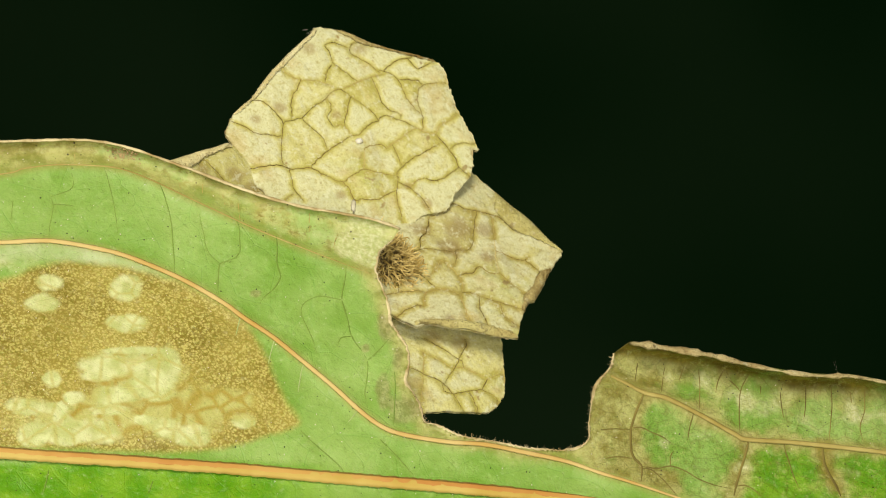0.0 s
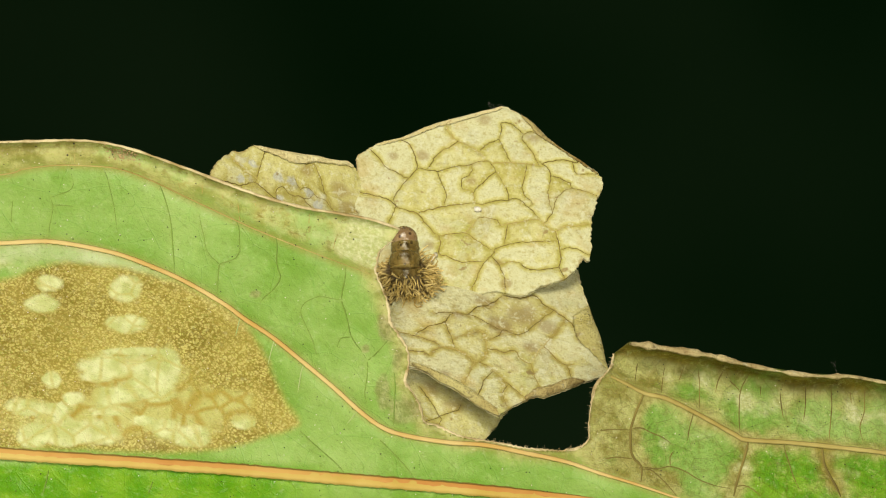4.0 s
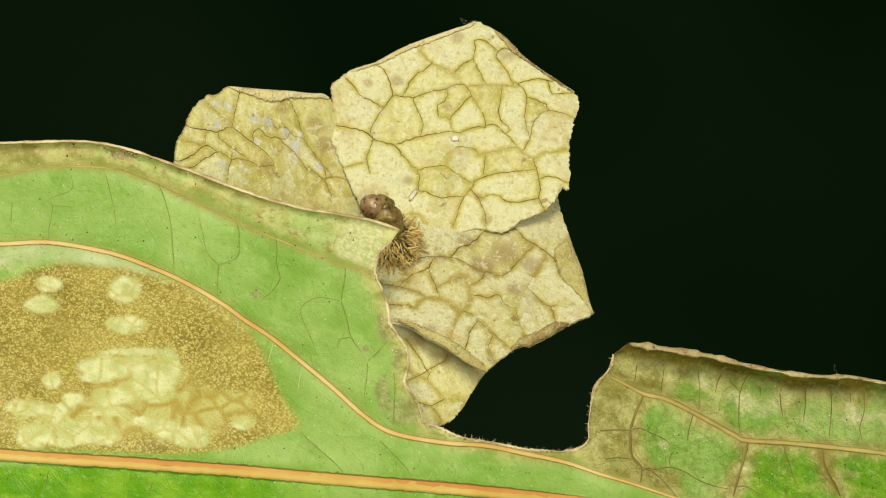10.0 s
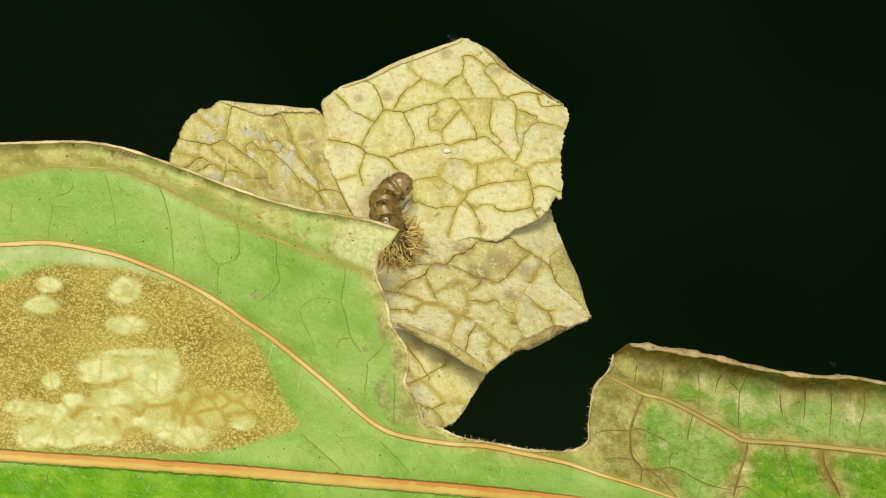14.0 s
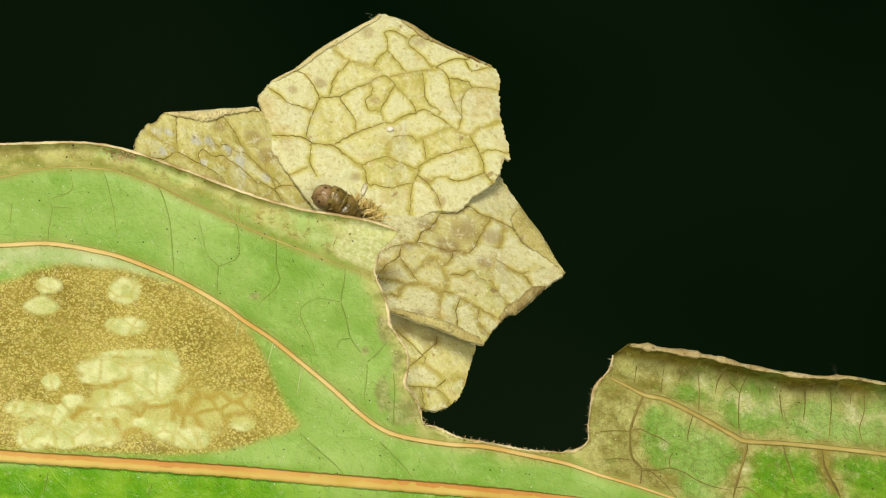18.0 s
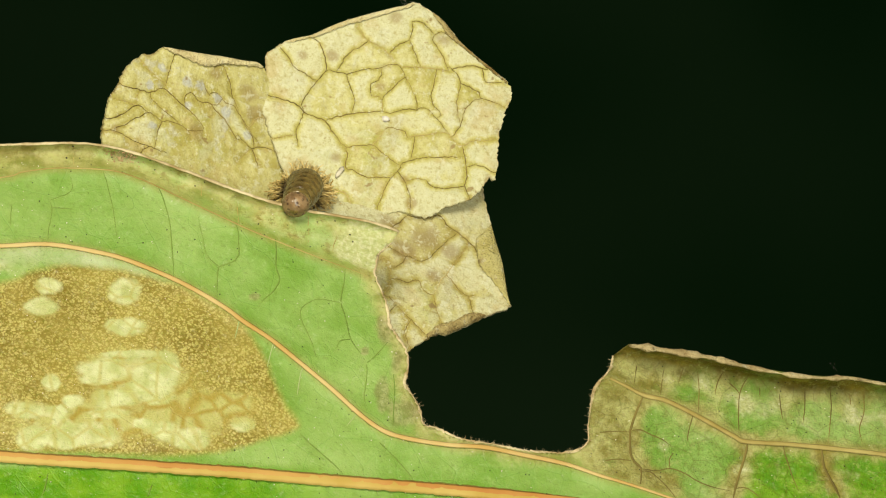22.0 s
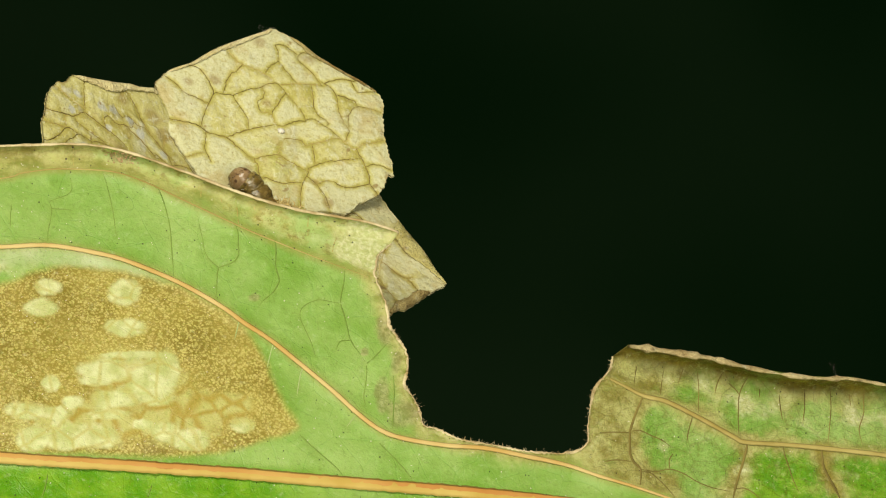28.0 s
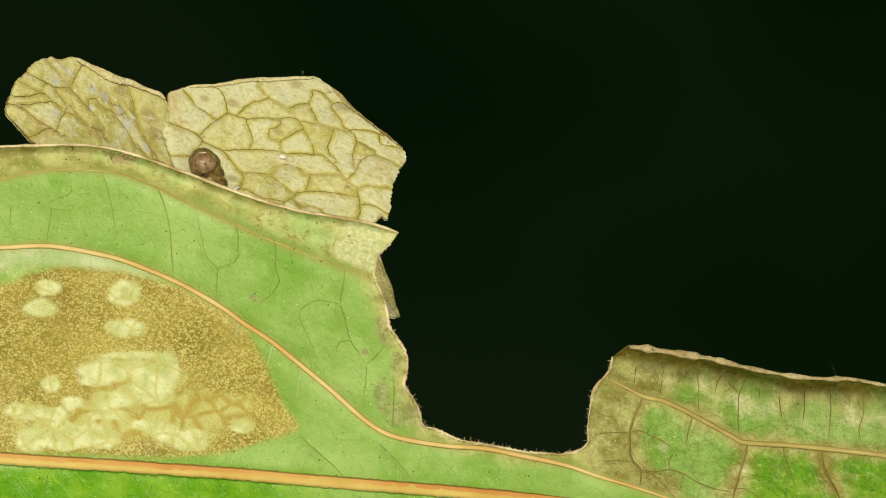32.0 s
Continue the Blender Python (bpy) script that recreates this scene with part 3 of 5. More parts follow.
back_veins_a = [[(-7, -0.64), (-6.44, -0.72), (-5.85, -0.72), (-5.22, -0.76), (-4.74, -0.5), (-4.36, -0.34), (-4, -0.59), (-3.54, -0.93), (-3.04, -1.23), (-2.58, -1.54), (-2.15, -1.89), (-1.83, -2.25)],
    [(-5.22, -0.76), (-5.18, -1.13), (-4.9, -1.36), (-4.51, -1.65), (-4.02, -1.91), (-3.56, -2.18)],
    [(-5.85, -0.72), (-6.02, -1.2), (-6.18, -1.74), (-6.53, -1.63), (-6.84, -1.61)],
    [(-7.37, -2.76), (-6.96, -2.46), (-6.59, -2.22), (-6.15, -1.77), (-5.73, -1.81), (-5.31, -2.05)],
    [(-7.22, -3.32), (-6.74, -3.11), (-6.34, -2.77), (-5.89, -2.39), (-5.31, -2.05), (-4.96, -2.13), (-4.46, -2.43), (-4.6, -2.83), (-4.69, -3.33)],
    [(-4.46, -2.43), (-4.15, -2.35), (-3.66, -2.34), (-3.17, -2.43), (-2.78, -2.65), (-2.66, -3.11)]]
back_veins_b = [[(-2.78, -2.65), (-2.25, -2.56), (-1.86, -2.5)],
    [(-5.39, 0.57), (-5.03, 0.35), (-4.57, 0.11), (-4.36, -0.03)],
    [(-3.83, 1.84), (-4, 1.29), (-4.13, 0.61), (-4.36, -0.34)],
    [(-3.04, -1.2), (-3.08, -0.75), (-2.98, -0.46), (-2.74, -0.31), (-2.42, -0.54), (-2.13, -0.77), (-1.49, -0.74), (-1.1, -1.09), (-0.7, -1.41), (-0.35, -1.7), (0.27, -2.55)],
    [(-1.93, 0.45), (-1.79, 0.05), (-1.57, -0.23), (-1.36, -0.02), (-1, 0.01), (-0.75, -0.27), (-0.46, -0.5), (-0.07, -0.51), (0.4, -0.96), (0.79, -1.42), (1.52, -2.35)],
    [(-1.17, 1.7), (-0.74, 1.7), (-0.52, 1.31), (-0.26, 0.72), (-0.08, 0.19), (0.36, -0.72)],
    [(1.22, -1.56), (1.51, -0.99), (1.87, -0.86)],
    [(-0.75, -0.3), (-1, -0.73), (-1.39, -0.76)]]
back_veins_c = [[(-7.55, -3.55), (-6.95, -3.62), (-6.38, -3.84), (-5.62, -4.01), (-5.17, -4.07), (-4.68, -4.2), (-4.11, -4.29)],
    [(-5.17, -4.07), (-5.51, -4.36), (-5.83, -4.83)],
    [(0.4, -2.33), (0.91, -2.71), (1.24, -2.96), (1.64, -2.78), (2.14, -2.74), (2.7, -2.83)],
    [(0.48, -3.81), (0.87, -3.32), (1.24, -2.96)],
    [(1.24, -2.96), (1.56, -3.47), (1.74, -4.05)],
    [(0.48, -1), (0.9, -1.71), (1.32, -2.24), (1.43, -2.73)]]
back_veins = back_veins_a + back_veins_b + back_veins_c
front_fold = [[(-7.34, 3.65), (-6.56, 3.97), (-5.82, 4.22), (-4.94, 4.8), (-4.13, 5.28), (-2.43, 6.16), (-1.06, 6.77), (-0.42, 7.01), (0.1, 7.33)], [(-7.24, 3.58), (-6.5, 3.82), (-5.76, 4.07), (-4.88, 4.47), (-4.06, 4.98), (-2.37, 5.82), (-1, 6.5), (-0.28, 6.86), (0.23, 7.22)]]
front_crust = [[(1.31, 6.95), (1.91, 6.54), (2.41, 6.02), (3.23, 5.06), (4.29, 4.21), (5.41, 3.41), (6.11, 2.9)], [(1.38, 6.72), (1.77, 6.31), (2.23, 5.64), (2.89, 5.05), (4.02, 4.21), (5.07, 3.44), (5.93, 2.86)]]
side_fold = [[(2.77, 3.06), (2.85, 1.71), (2.99, 0.45), (3.05, -1.01), (3.08, -2.25), (3.12, -2.7)], [(2.14, 2.4), (1.56, 1.66), (1.58, 0.16), (1.98, -0.69), (2.67, -1.78), (3.02, -2.66)]]
side_roll = [[(1.53, -3.5), (0.64, -4), (-0.33, -4.57), (-1.09, -4.95), (-1.6, -4.97), (-2.25, -5.35)], [(1.35, -3.42), (0.59, -3.43), (-0.25, -3.89), (-1.01, -4.27), (-1.61, -4.53), (-2.32, -5.18)]]
side_lip = [[(-4.05, -6.75), (-4.58, -6.42), (-5.3, -5.83), (-5.85, -5.29), (-6.42, -4.79), (-7.18, -4.41), (-7.73, -3.83), (-8.33, -3.48), (-9, -3.3)], [(-4.02, -6.48), (-4.38, -5.91), (-5.02, -5.28), (-5.64, -4.7), (-6.26, -4.32), (-6.99, -3.93), (-7.61, -3.55), (-8.26, -3.25), (-8.93, -3.1)]]
back_fold = [[(-4.61, 2.2), (-3.73, 2.21), (-2.31, 2.24), (-0.89, 2.31), (0.55, 2.34), (1.34, 2.4), (1.81, 2.24)], [(-4.43, 2.09), (-3.69, 1.83), (-2.73, 1.61), (-1.88, 1.47), (-0.7, 1.81), (0.91, 2.05), (1.7, 2.11)]]
front_stains = [(-0.91, 6.2, 0.52), (2.11, 5.14, 0.58), (-4.49, 3.08, 0.46), (-1.5, 1.47, 0.39), (0.38, -4.21, 0.39), (0.84, -5.65, 0.46), (-6.17, 2.85, 0.39), (-3.75, -3.38, 0.39), (-7.23, -4.37, 0.39)]
side_stains = [(-2.87, 0.67, 0.98), (-1.56, 1.49, 1.24), (-3.66, 2.39, 0.81), (-0.13, 0.74, 0.84), (-5.53, 1.06, 0.58), (-1.39, -0.96, 0.58), (2.13, 2.12, 0.39), (1.96, -0.16, 0.39), (-6.8, -3.93, 0.46)]
lower_stains = [(-2.72, 1.59, 0.81), (-4.08, 2.37, 0.81)]
back_stains = [(0.92, 0.39, 0.81), (1.47, -0.75, 0.81), (-1.23, 1.09, 0.58), (-2.25, -2.74, 0.72), (-7.29, -3.37, 0.39)]
mould_spots = [(-4.59, 0.88, 0.46), (-5.27, -0.28, 0.39), (-2.99, 0.27, 0.46), (-2.11, 0.24, 0.52), (-1.04, -0.28, 0.46), (-2.8, -1.09, 0.39), (-5.05, -2.77, 0.46), (-0.49, -1.07, 0.46), (0.94, -2.23, 0.46)]
leaf_upper_edge = [(-31.38, 5.39), (-28.19, 5.64), (-25, 5.84), (-23.09, 5.9), (-21.17, 5.96), (-19.26, 5.84), (-17.35, 5.39), (-15.43, 4.72), (-13.52, 4.02), (-11.61, 3.28), (-9.69, 2.65), (-7.78, 2.17), (-5.87, 1.85), (-4.27, 1.56), (-3, 1.18), (-2.49, 0.96)]
leaf_bite_edge = [(-2.93, 0.35), (-3.57, -.19), (-3.79, -.77), (-3.89, -1.4), (-3.57, -2.2), (-3.22, -3.16), (-3, -4.27), (-2.52, -5.07), (-2.1, -5.77), (-2.01, -6.66), (-2.17, -7.62), (-1.79, -8.26), (-1.4, -8.9), (-1.15, -9.85), (-.29, -10.17), (0.51, -10.55), (1.47, -10.87), (2.42, -10.97), (3.7, -11.22), (4.97, -11.45), (6.41, -11.54), (7.21, -11.48), (7.84, -11.29), (8.23, -10.81), (8.23, -9.85), (8.42, -8.58), (8.55, -7.94), (8.96, -7.37), (9.44, -6.82), (9.6, -6.03)]
leaf_flap_edge = [(10.46, -5.33), (11.19, -5.39), (11.99, -5.52), (13.27, -5.71), (15.18, -6.03), (17.09, -6.51), (19.64, -6.98), (21.56, -7.14), (22.83, -7.14), (25, -7.53), (29.21, -8.26), (31.76, -8.74)]
leaf_far_edge = [(31.76, -19.42), (16.45, -20.38), (-.13, -20.7), (-18.62, -20.38), (-31.38, -19.42)]
midrib_lines = [[(-31.38, -11.13), (-25, -11.7), (-18.62, -12.12), (-12.24, -12.56), (-5.87, -13.11), (0.51, -13.62), (6.89, -14.22), (13.27, -14.96)]]
lateral_vein_lines = [[(-31.38, -.06), (-25, 0.16), (-23.09, 0.26), (-21.81, 0.22), (-19.9, -.1), (-17.98, -.57), (-15.43, -1.59), (-13.84, -2.39), (-12.24, -3.35), (-11.29, -4.05), (-9.69, -5.1), (-8.1, -6.38), (-6.19, -7.97), (-4.59, -9.41), (-3.32, -10.27), (-2.04, -10.68), (0.19, -11.03), (2.42, -11.19), (4.66, -11.64), (6.89, -12.12), (8.8, -12.76), (10.71, -13.33), (13.27, -14.19), (15.18, -14.8)],
    [(9.44, -7.3), (10.4, -7.78), (11.35, -8.26), (12.63, -8.58), (14.54, -9.53), (16.45, -10.59), (17.09, -10.87), (19.64, -11.03), (22.83, -11.35), (25, -11.61), (31.76, -12.56)]]
margin_vein_lines = [[(-31.38, 3.38), (-25, 4.02), (-23.72, 4.34), (-21.81, 4.56), (-19.58, 4.5), (-18.3, 4.34), (-16.71, 3.79), (-14.48, 2.74), (-12.24, 1.69), (-10.33, 0.83), (-7.78, -.19), (-5.87, -.92), (-4.11, -1.56)]]
scorch_outline = [(-31.38, -2.52), (-25, -1.88), (-23.09, -1.24), (-20.85, -.92), (-17.98, -1.24), (-14.48, -2.2), (-11.61, -3.95), (-10.49, -5.39), (-9.69, -6.98), (-8.9, -8.74), (-8.1, -10.01), (-9.69, -10.65), (-11.61, -11.29), (-15.43, -11.7), (-20.22, -11.54), (-25, -11.45), (-31.38, -11.29)]
branch_vein_lines = [[(11.29, -8.29), (11.06, -8.84), (10.81, -9.47), (10.58, -10.27), (10.55, -10.91), (10.58, -11.55), (10.81, -12.03), (11.16, -12.34), (11.19, -12.82), (11.13, -13.27)],
    [(17.19, -10.91), (17.12, -11.39), (16.96, -12.03), (16.74, -12.66), (16.55, -13.3), (16.39, -14.07)],
    [(21.36, -11.29), (21.43, -11.87), (21.52, -12.34), (21.81, -12.92), (22.13, -13.46), (22.42, -14.07)],
    [(11.19, -12.54), (11.7, -12.6), (12.18, -12.98), (12.66, -13.46), (13.17, -14.07)],
    [(10.58, -10.27), (11.13, -10.21), (11.73, -10.49), (12.34, -10.75), (12.85, -11.1)],
    [(14.09, -9.41), (14, -9.79), (13.87, -10.27), (13.77, -10.94)],
    [(11.16, -12.41), (12.02, -12.54), (12.82, -12.41), (13.61, -12.66), (14.41, -13.14), (15.27, -13.46), (16.17, -13.65)]]
thin_a1_lines = [[(12.82, -12.41), (12.79, -11.87), (13.01, -11.52)],
    [(16.42, -13.56), (16.96, -13.46), (17.44, -13.68), (17.95, -14.07)],
    [(19.19, -11.07), (19.29, -11.55), (19.51, -12.18), (19.77, -12.98), (20.09, -13.68)],
    [(9.15, -11.96), (9.79, -11.87), (10.65, -11.96)],
    [(8.83, -10.37), (9.63, -10.3), (10.55, -10.34)],
    [(10.97, -6.6), (10.81, -7.62)],
    [(12.5, -6.86), (12.27, -8.26)],
    [(14.41, -6.92), (14.48, -7.88), (14.41, -9.22)],
    [(17.28, -7.18), (16.96, -7.72), (16.74, -8.36), (16.68, -9.31), (16.71, -10.49)]]
thin_a2_lines = [[(16.17, -7.56), (16.64, -8.01), (16.8, -8.26)],
    [(21.9, -7.88), (21.97, -8.84), (21.84, -9.79), (21.75, -10.94)],
    [(15.85, -6.92), (15.53, -7.56), (15.37, -8.26)],
    [(19.04, -8.2), (19.1, -9.16), (19.19, -9.67)],
    [(20.47, -7.88), (20.47, -8.84), (20.31, -9.83)],
    [(13.61, -6.76), (13.3, -7.62)],
    [(17.92, -7.88), (17.92, -8.39)],
    [(23.82, -7.88), (23.82, -9.16), (23.5, -10.11), (23.66, -10.94)],
    [(23.02, -8.2), (23.08, -8.84)]]
thin_b1_lines = [[(-11.67, 1.37), (-11.55, 0.89), (-11.55, 0.25), (-11.51, -0.23), (-11.74, -0.64), (-12.21, -0.86), (-12.66, -1.02), (-12.73, -1.5), (-12.76, -1.98), (-12.76, -2.62), (-12.6, -2.97)],
    [(-12.66, -1.02), (-13.14, -0.58), (-13.43, -0.1), (-13.55, 0.57), (-13.71, 1.21), (-13.81, 1.81)],
    [(-9.47, 0.57), (-9.41, -0.07), (-9.44, -0.86), (-9.34, -1.34), (-9.22, -1.73), (-9.44, -2.2), (-9.73, -2.55), (-10.14, -2.87), (-10.4, -3.26)],
    [(-16.04, 3.44), (-15.82, 2.9), (-15.56, 2.01), (-15.4, 1.21), (-15.31, 0.09), (-15.24, -0.86), (-15.21, -1.53)],
    [(-19.2, 4.4), (-19.04, 3.92), (-18.91, 3.41), (-18.75, 2.77), (-18.59, 1.97), (-18.43, 0.7)]]
thin_b2_lines = [[(-22.26, 2.74), (-22.1, 2.32), (-22.16, 1.65), (-22.29, 1.02), (-22.29, 0.35)],
    [(-22.1, 2.32), (-21.46, 2.29), (-20.79, 2.2)],
    [(-24.33, 2.64), (-24.4, 1.85), (-24.4, 1.34)],
    [(-21.05, 4.08), (-20.95, 3.44), (-21.21, 3.12), (-21.78, 2.9), (-22.26, 2.74)],
    [(-5.52, -1.12), (-5.58, -1.82), (-5.71, -2.46), (-5.77, -3.03), (-5.61, -3.58), (-5.42, -4.21), (-5.3, -4.85), (-5.04, -5.39), (-4.72, -5.81), (-4.31, -6.45)],
    [(-5.77, -3.03), (-6.32, -2.94), (-6.79, -2.84), (-7.11, -2.84), (-7.59, -3.03), (-7.97, -3.32), (-8.07, -3.73), (-7.91, -4.21), (-7.53, -5.01), (-7.34, -5.49), (-7.11, -6.32)]]
thin_c_lines = [[(-5.26, -5.11), (-5.84, -5.2), (-6, -5.68)],
    [(-4.31, -6.45), (-3.92, -6.13), (-3.61, -5.81), (-3.13, -5.27)],
    [(-4.31, -6.45), (-4.31, -7.11), (-4.4, -7.88), (-4.47, -8.39), (-4.31, -8.9)],
    [(-2.81, -7.08), (-2.74, -7.91), (-2.78, -8.87), (-2.84, -10.11)],
    [(-11.48, -3.99), (-11.58, -4.4), (-11.74, -5.07)],
    [(-9.47, -5.11), (-9.66, -5.65), (-9.92, -6.67)],
    [(-7.75, -6.45), (-8.01, -6.96), (-8.13, -7.59), (-8.23, -8.26)],
    [(-4.72, -9.09), (-5.04, -9.51), (-5.42, -9.98)],
    [(-8.07, -10.43), (-7.59, -10.91), (-6.95, -11.48), (-6.32, -12.03), (-5.84, -12.5), (-5.52, -12.95)],
    [(-3.61, -10.91), (-3.13, -11.39), (-2.65, -11.87), (-2.17, -12.41), (-1.66, -13.05)],
    [(-22.29, -12.66), (-22.42, -13.3), (-22.61, -13.94)],
    [(-16.42, -13.3), (-16.68, -14)]]
cross_vein_lines = [[(-7.59, 1.85), (-7.62, 1.05), (-7.59, 0.32)],
    [(-5.93, 0.79), (-6.16, 0.25), (-6.25, -0.26)],
    [(-11.64, 2.64), (-11.58, 1.85), (-11.48, 1.34)],
    [(-13.65, 3.6), (-13.65, 2.9)],
    [(-12.53, 3.12), (-12.44, 2.48), (-12.21, 1.97)],
    [(-10.62, 2.48), (-10.68, 1.81)],
    [(-20.82, 5.77), (-20.89, 5.03), (-20.79, 4.56)],
    [(-18.43, 5.51), (-18.59, 4.88)],
    [(-15.4, 4.4), (-15.02, 3.6), (-14.83, 3.12)]]
pale_spots = [(-22.26, -2.14, 0.77, 0.47), (-22.74, -3.26, 1.03, 0.52), (-17.89, -2.46, 0.86, 0.73), (-17.89, -4.37, 1.16, 0.52), (-22.1, -7.56, 0.56, 0.47), (-17.38, -5.93, 1.81, 0.22), (-18.59, -6.73, 1.72, 0.6), (-19.49, -7.37, 0.95, 0.3), (-16.74, -7.18, 0.95, 0.95), (-15.56, -6.76, 0.69, 1.03), (-16.11, -8.23, 1.03, 0.47), (-23.53, -9.09, 1.29, 0.52), (-21.72, -9.22, 0.6, 0.39), (-21.4, -9.98, 0.65, 0.47), (-23.06, -10.62, 0.86, 0.73), (-21.3, -10.94, 0.95, 0.39), (-20.82, -8.58, 0.69, 0.43), (-19.07, -8.55, 0.82, 0.56), (-17.76, -8.26, 0.86, 0.65), (-18.91, -9.25, 1.42, 0.34), (-19.61, -10.49, 1.38, 0.77), (-15.53, -10.3, 0.86, 0.6), (-14.26, -10.72, 1.12, 0.65), (-11.26, -9.86, 0.69, 0.43), (-17, -9.86, 0.73, 0.3)]
bruises = [(-3.29, -4.53, 0.48, 0.89), (-4.4, -5.81, 0.29, 0.29), (-3.41, -8.2, 0.45, 1.28), (-2.27, -9.31, 0.96, 0.89), (-2.65, -6.29, 0.38, 0.7), (-18.21, 5.16, 0.77, 0.35), (-10.62, -2.68, 0.38, 0.29), (-3.92, 1.85, 0.96, 0.38), (2.77, -11.07, 1.28, 0.26)]
MOUTH_ROWS = [
    (0, mm_pose(-4.56, -1.32, -7.63, 16, 19, -50)), (0.5, mm_pose(-4.22, -1.30, -7.22, 21, 22, -50)), (1, mm_pose(-4.69, -1.34, -6.91, 28, 18, -35)),
    (2, mm_pose(-4.77, -1.33, -6.79, 36, 15, -24)), (3, mm_pose(-5.20, -1.28, -6.35, 50, 4, -6)), (3.5, mm_pose(-5.15, -1.29, -6.31, 49, 3, -5)),
    (5.5, mm_pose(-4.91, -1.29, -6.23, 47, 6, -9)), (6, mm_pose(-4.95, -1.30, -6.29, 45, 5, -8)), (7, mm_pose(-4.94, -1.33, -6.78, 41, 4, -8)),
    (8, mm_pose(-4.91, -1.32, -6.64, 43, 6, -9)), (8.5, mm_pose(-4.58, -1.37, -6.05, 24, 1, 14)), (8.6, mm_pose(-3.87, -1.34, -5.56, 45, 10, 14)),
    (8.7, mm_pose(-4.26, -1.47, -7.18, 46, 8, 14)), (8.8, mm_pose(-5.32, -1.50, -7.78, 46, 11, 1)), (8.9, mm_pose(-5.36, -1.56, -7.63, 42, 10, 2)),
    (9, mm_pose(-5.18, -1.59, -7.40, 39, -1, -1)), (10, mm_pose(-5.00, -1.59, -7.69, 39, 2, -8)), (11, mm_pose(-4.92, -1.59, -7.58, 40, 4, -10)),
    (12, mm_pose(-4.86, -1.58, -7.64, 42, 4, -10)), (12.5, mm_pose(-4.92, -1.57, -7.42, 43, 4, -11)), (13, mm_pose(-4.93, -1.54, -7.17, 46, 5, -10)),
    (13.5, mm_pose(-4.80, -1.53, -7.11, 48, 5, -11)), (14, mm_pose(-4.75, -1.53, -7.15, 47, 5, -11)), (14.5, mm_pose(-4.78, -1.54, -7.21, 47, 5, -11)),
    (16.5, mm_pose(-4.78, -1.52, -7.04, 48, 5, -11)), (17, mm_pose(-4.72, -1.50, -6.75, 51, 7, -12)), (18, mm_pose(-5.07, -0.35, -6.52, 60, 12, -26)),
    (19, mm_pose(-5.41, -0.35, -5.87, 61, 9, -20)), (20, mm_pose(-6.16, -0.39, -5.97, 36, 0, -6)), (20.5, mm_pose(-4.35, -0.36, -6.17, 57, -10, -5)),
    (21, mm_pose(-5.13, -0.35, -5.67, 60, 6, -12)), (22, mm_pose(-5.67, -0.36, -6.04, 56, 4, -11)), (23, mm_pose(-5.44, -0.36, -5.95, 56, 5, -12)),
    (24, mm_pose(-5.58, -0.37, -6.02, 55, 4, -10)), (25, mm_pose(-5.48, -0.37, -6.03, 55, 5, -13)), (25.5, mm_pose(-5.40, -0.36, -5.87, 57, 6, -15)),
    (26.5, mm_pose(-4.80, -0.34, -6.69, 64, 6, -22)), (27.5, mm_pose(-4.19, -0.32, -7.50, 72, 6, -30)), (28, mm_pose(-3.63, -0.30, -7.89, 70, 26, -42)),
    (29, mm_pose(-4.34, -0.29, -7.29, 73, 31, -44)), (29.5, mm_pose(-5.08, -0.30, -7.08, 79, 22, -27)), (30, mm_pose(-3.39, -0.26, -7.97, 107, 12, -9)),
    (30.5, mm_pose(-3.64, -0.25, -7.94, 109, 12, -8)), (31, mm_pose(-3.81, -0.27, -8.24, 105, 12, -9)), (32, mm_pose(-3.82, -0.28, -8.71, 101, 11, -9))]
BODY_ROWS_A = [
    (0, (-4.29, 2.30, 0.03), (-4.16, 2.19, -0.45), (-3.93, 2.19, -0.29)),
    (0.5, (-3.87, 2.72, -0.41), (-3.11, 2.70, -0.29), (-2.78, 2.89, 0.10)),
    (1, (-3.37, 3.21, -0.80), (-2.72, 3.26, -0.35), (-2.47, 3.38, 0.29)),
    (2, (-2.84, 2.17, -1.15), (-2.52, 2.40, -0.16), (-2.13, 2.40, 0.51)),
    (3, (-2.20, 5.33, -1.48), (-2.22, 5.53, -0.62), (-2.03, 5.62, 0.36)),
    (3.5, (-2.19, 5.16, -1.42), (-2.19, 5.34, -0.56), (-2.10, 5.46, 0.49)),
    (5.5, (-2.27, 4.80, -1.03), (-2.17, 5.93, 1.19), (-3.02, 6.20, 2.07)),
    (6, (-2.28, 4.82, -0.96), (-2.17, 6.07, 1.51), (-3.12, 6.14, 2.14)),
    (7, (-2.22, 4.60, -1.05), (-2.36, 5.95, 1.87), (-3.67, 5.92, 2.33)),
    (8, (-2.34, 4.21, -0.99), (-2.95, 5.92, 2.46), (-4.26, 5.67, 2.46)),
    (8.5, (-2.88, 6.36, -0.40), (-3.11, 7.27, 2.48), (-4.51, 7.69, 2.62)),
    (8.6, (-2.88, 5.79, 0.47), (-3.23, 6.48, 2.27), (-4.49, 6.83, 2.61))]
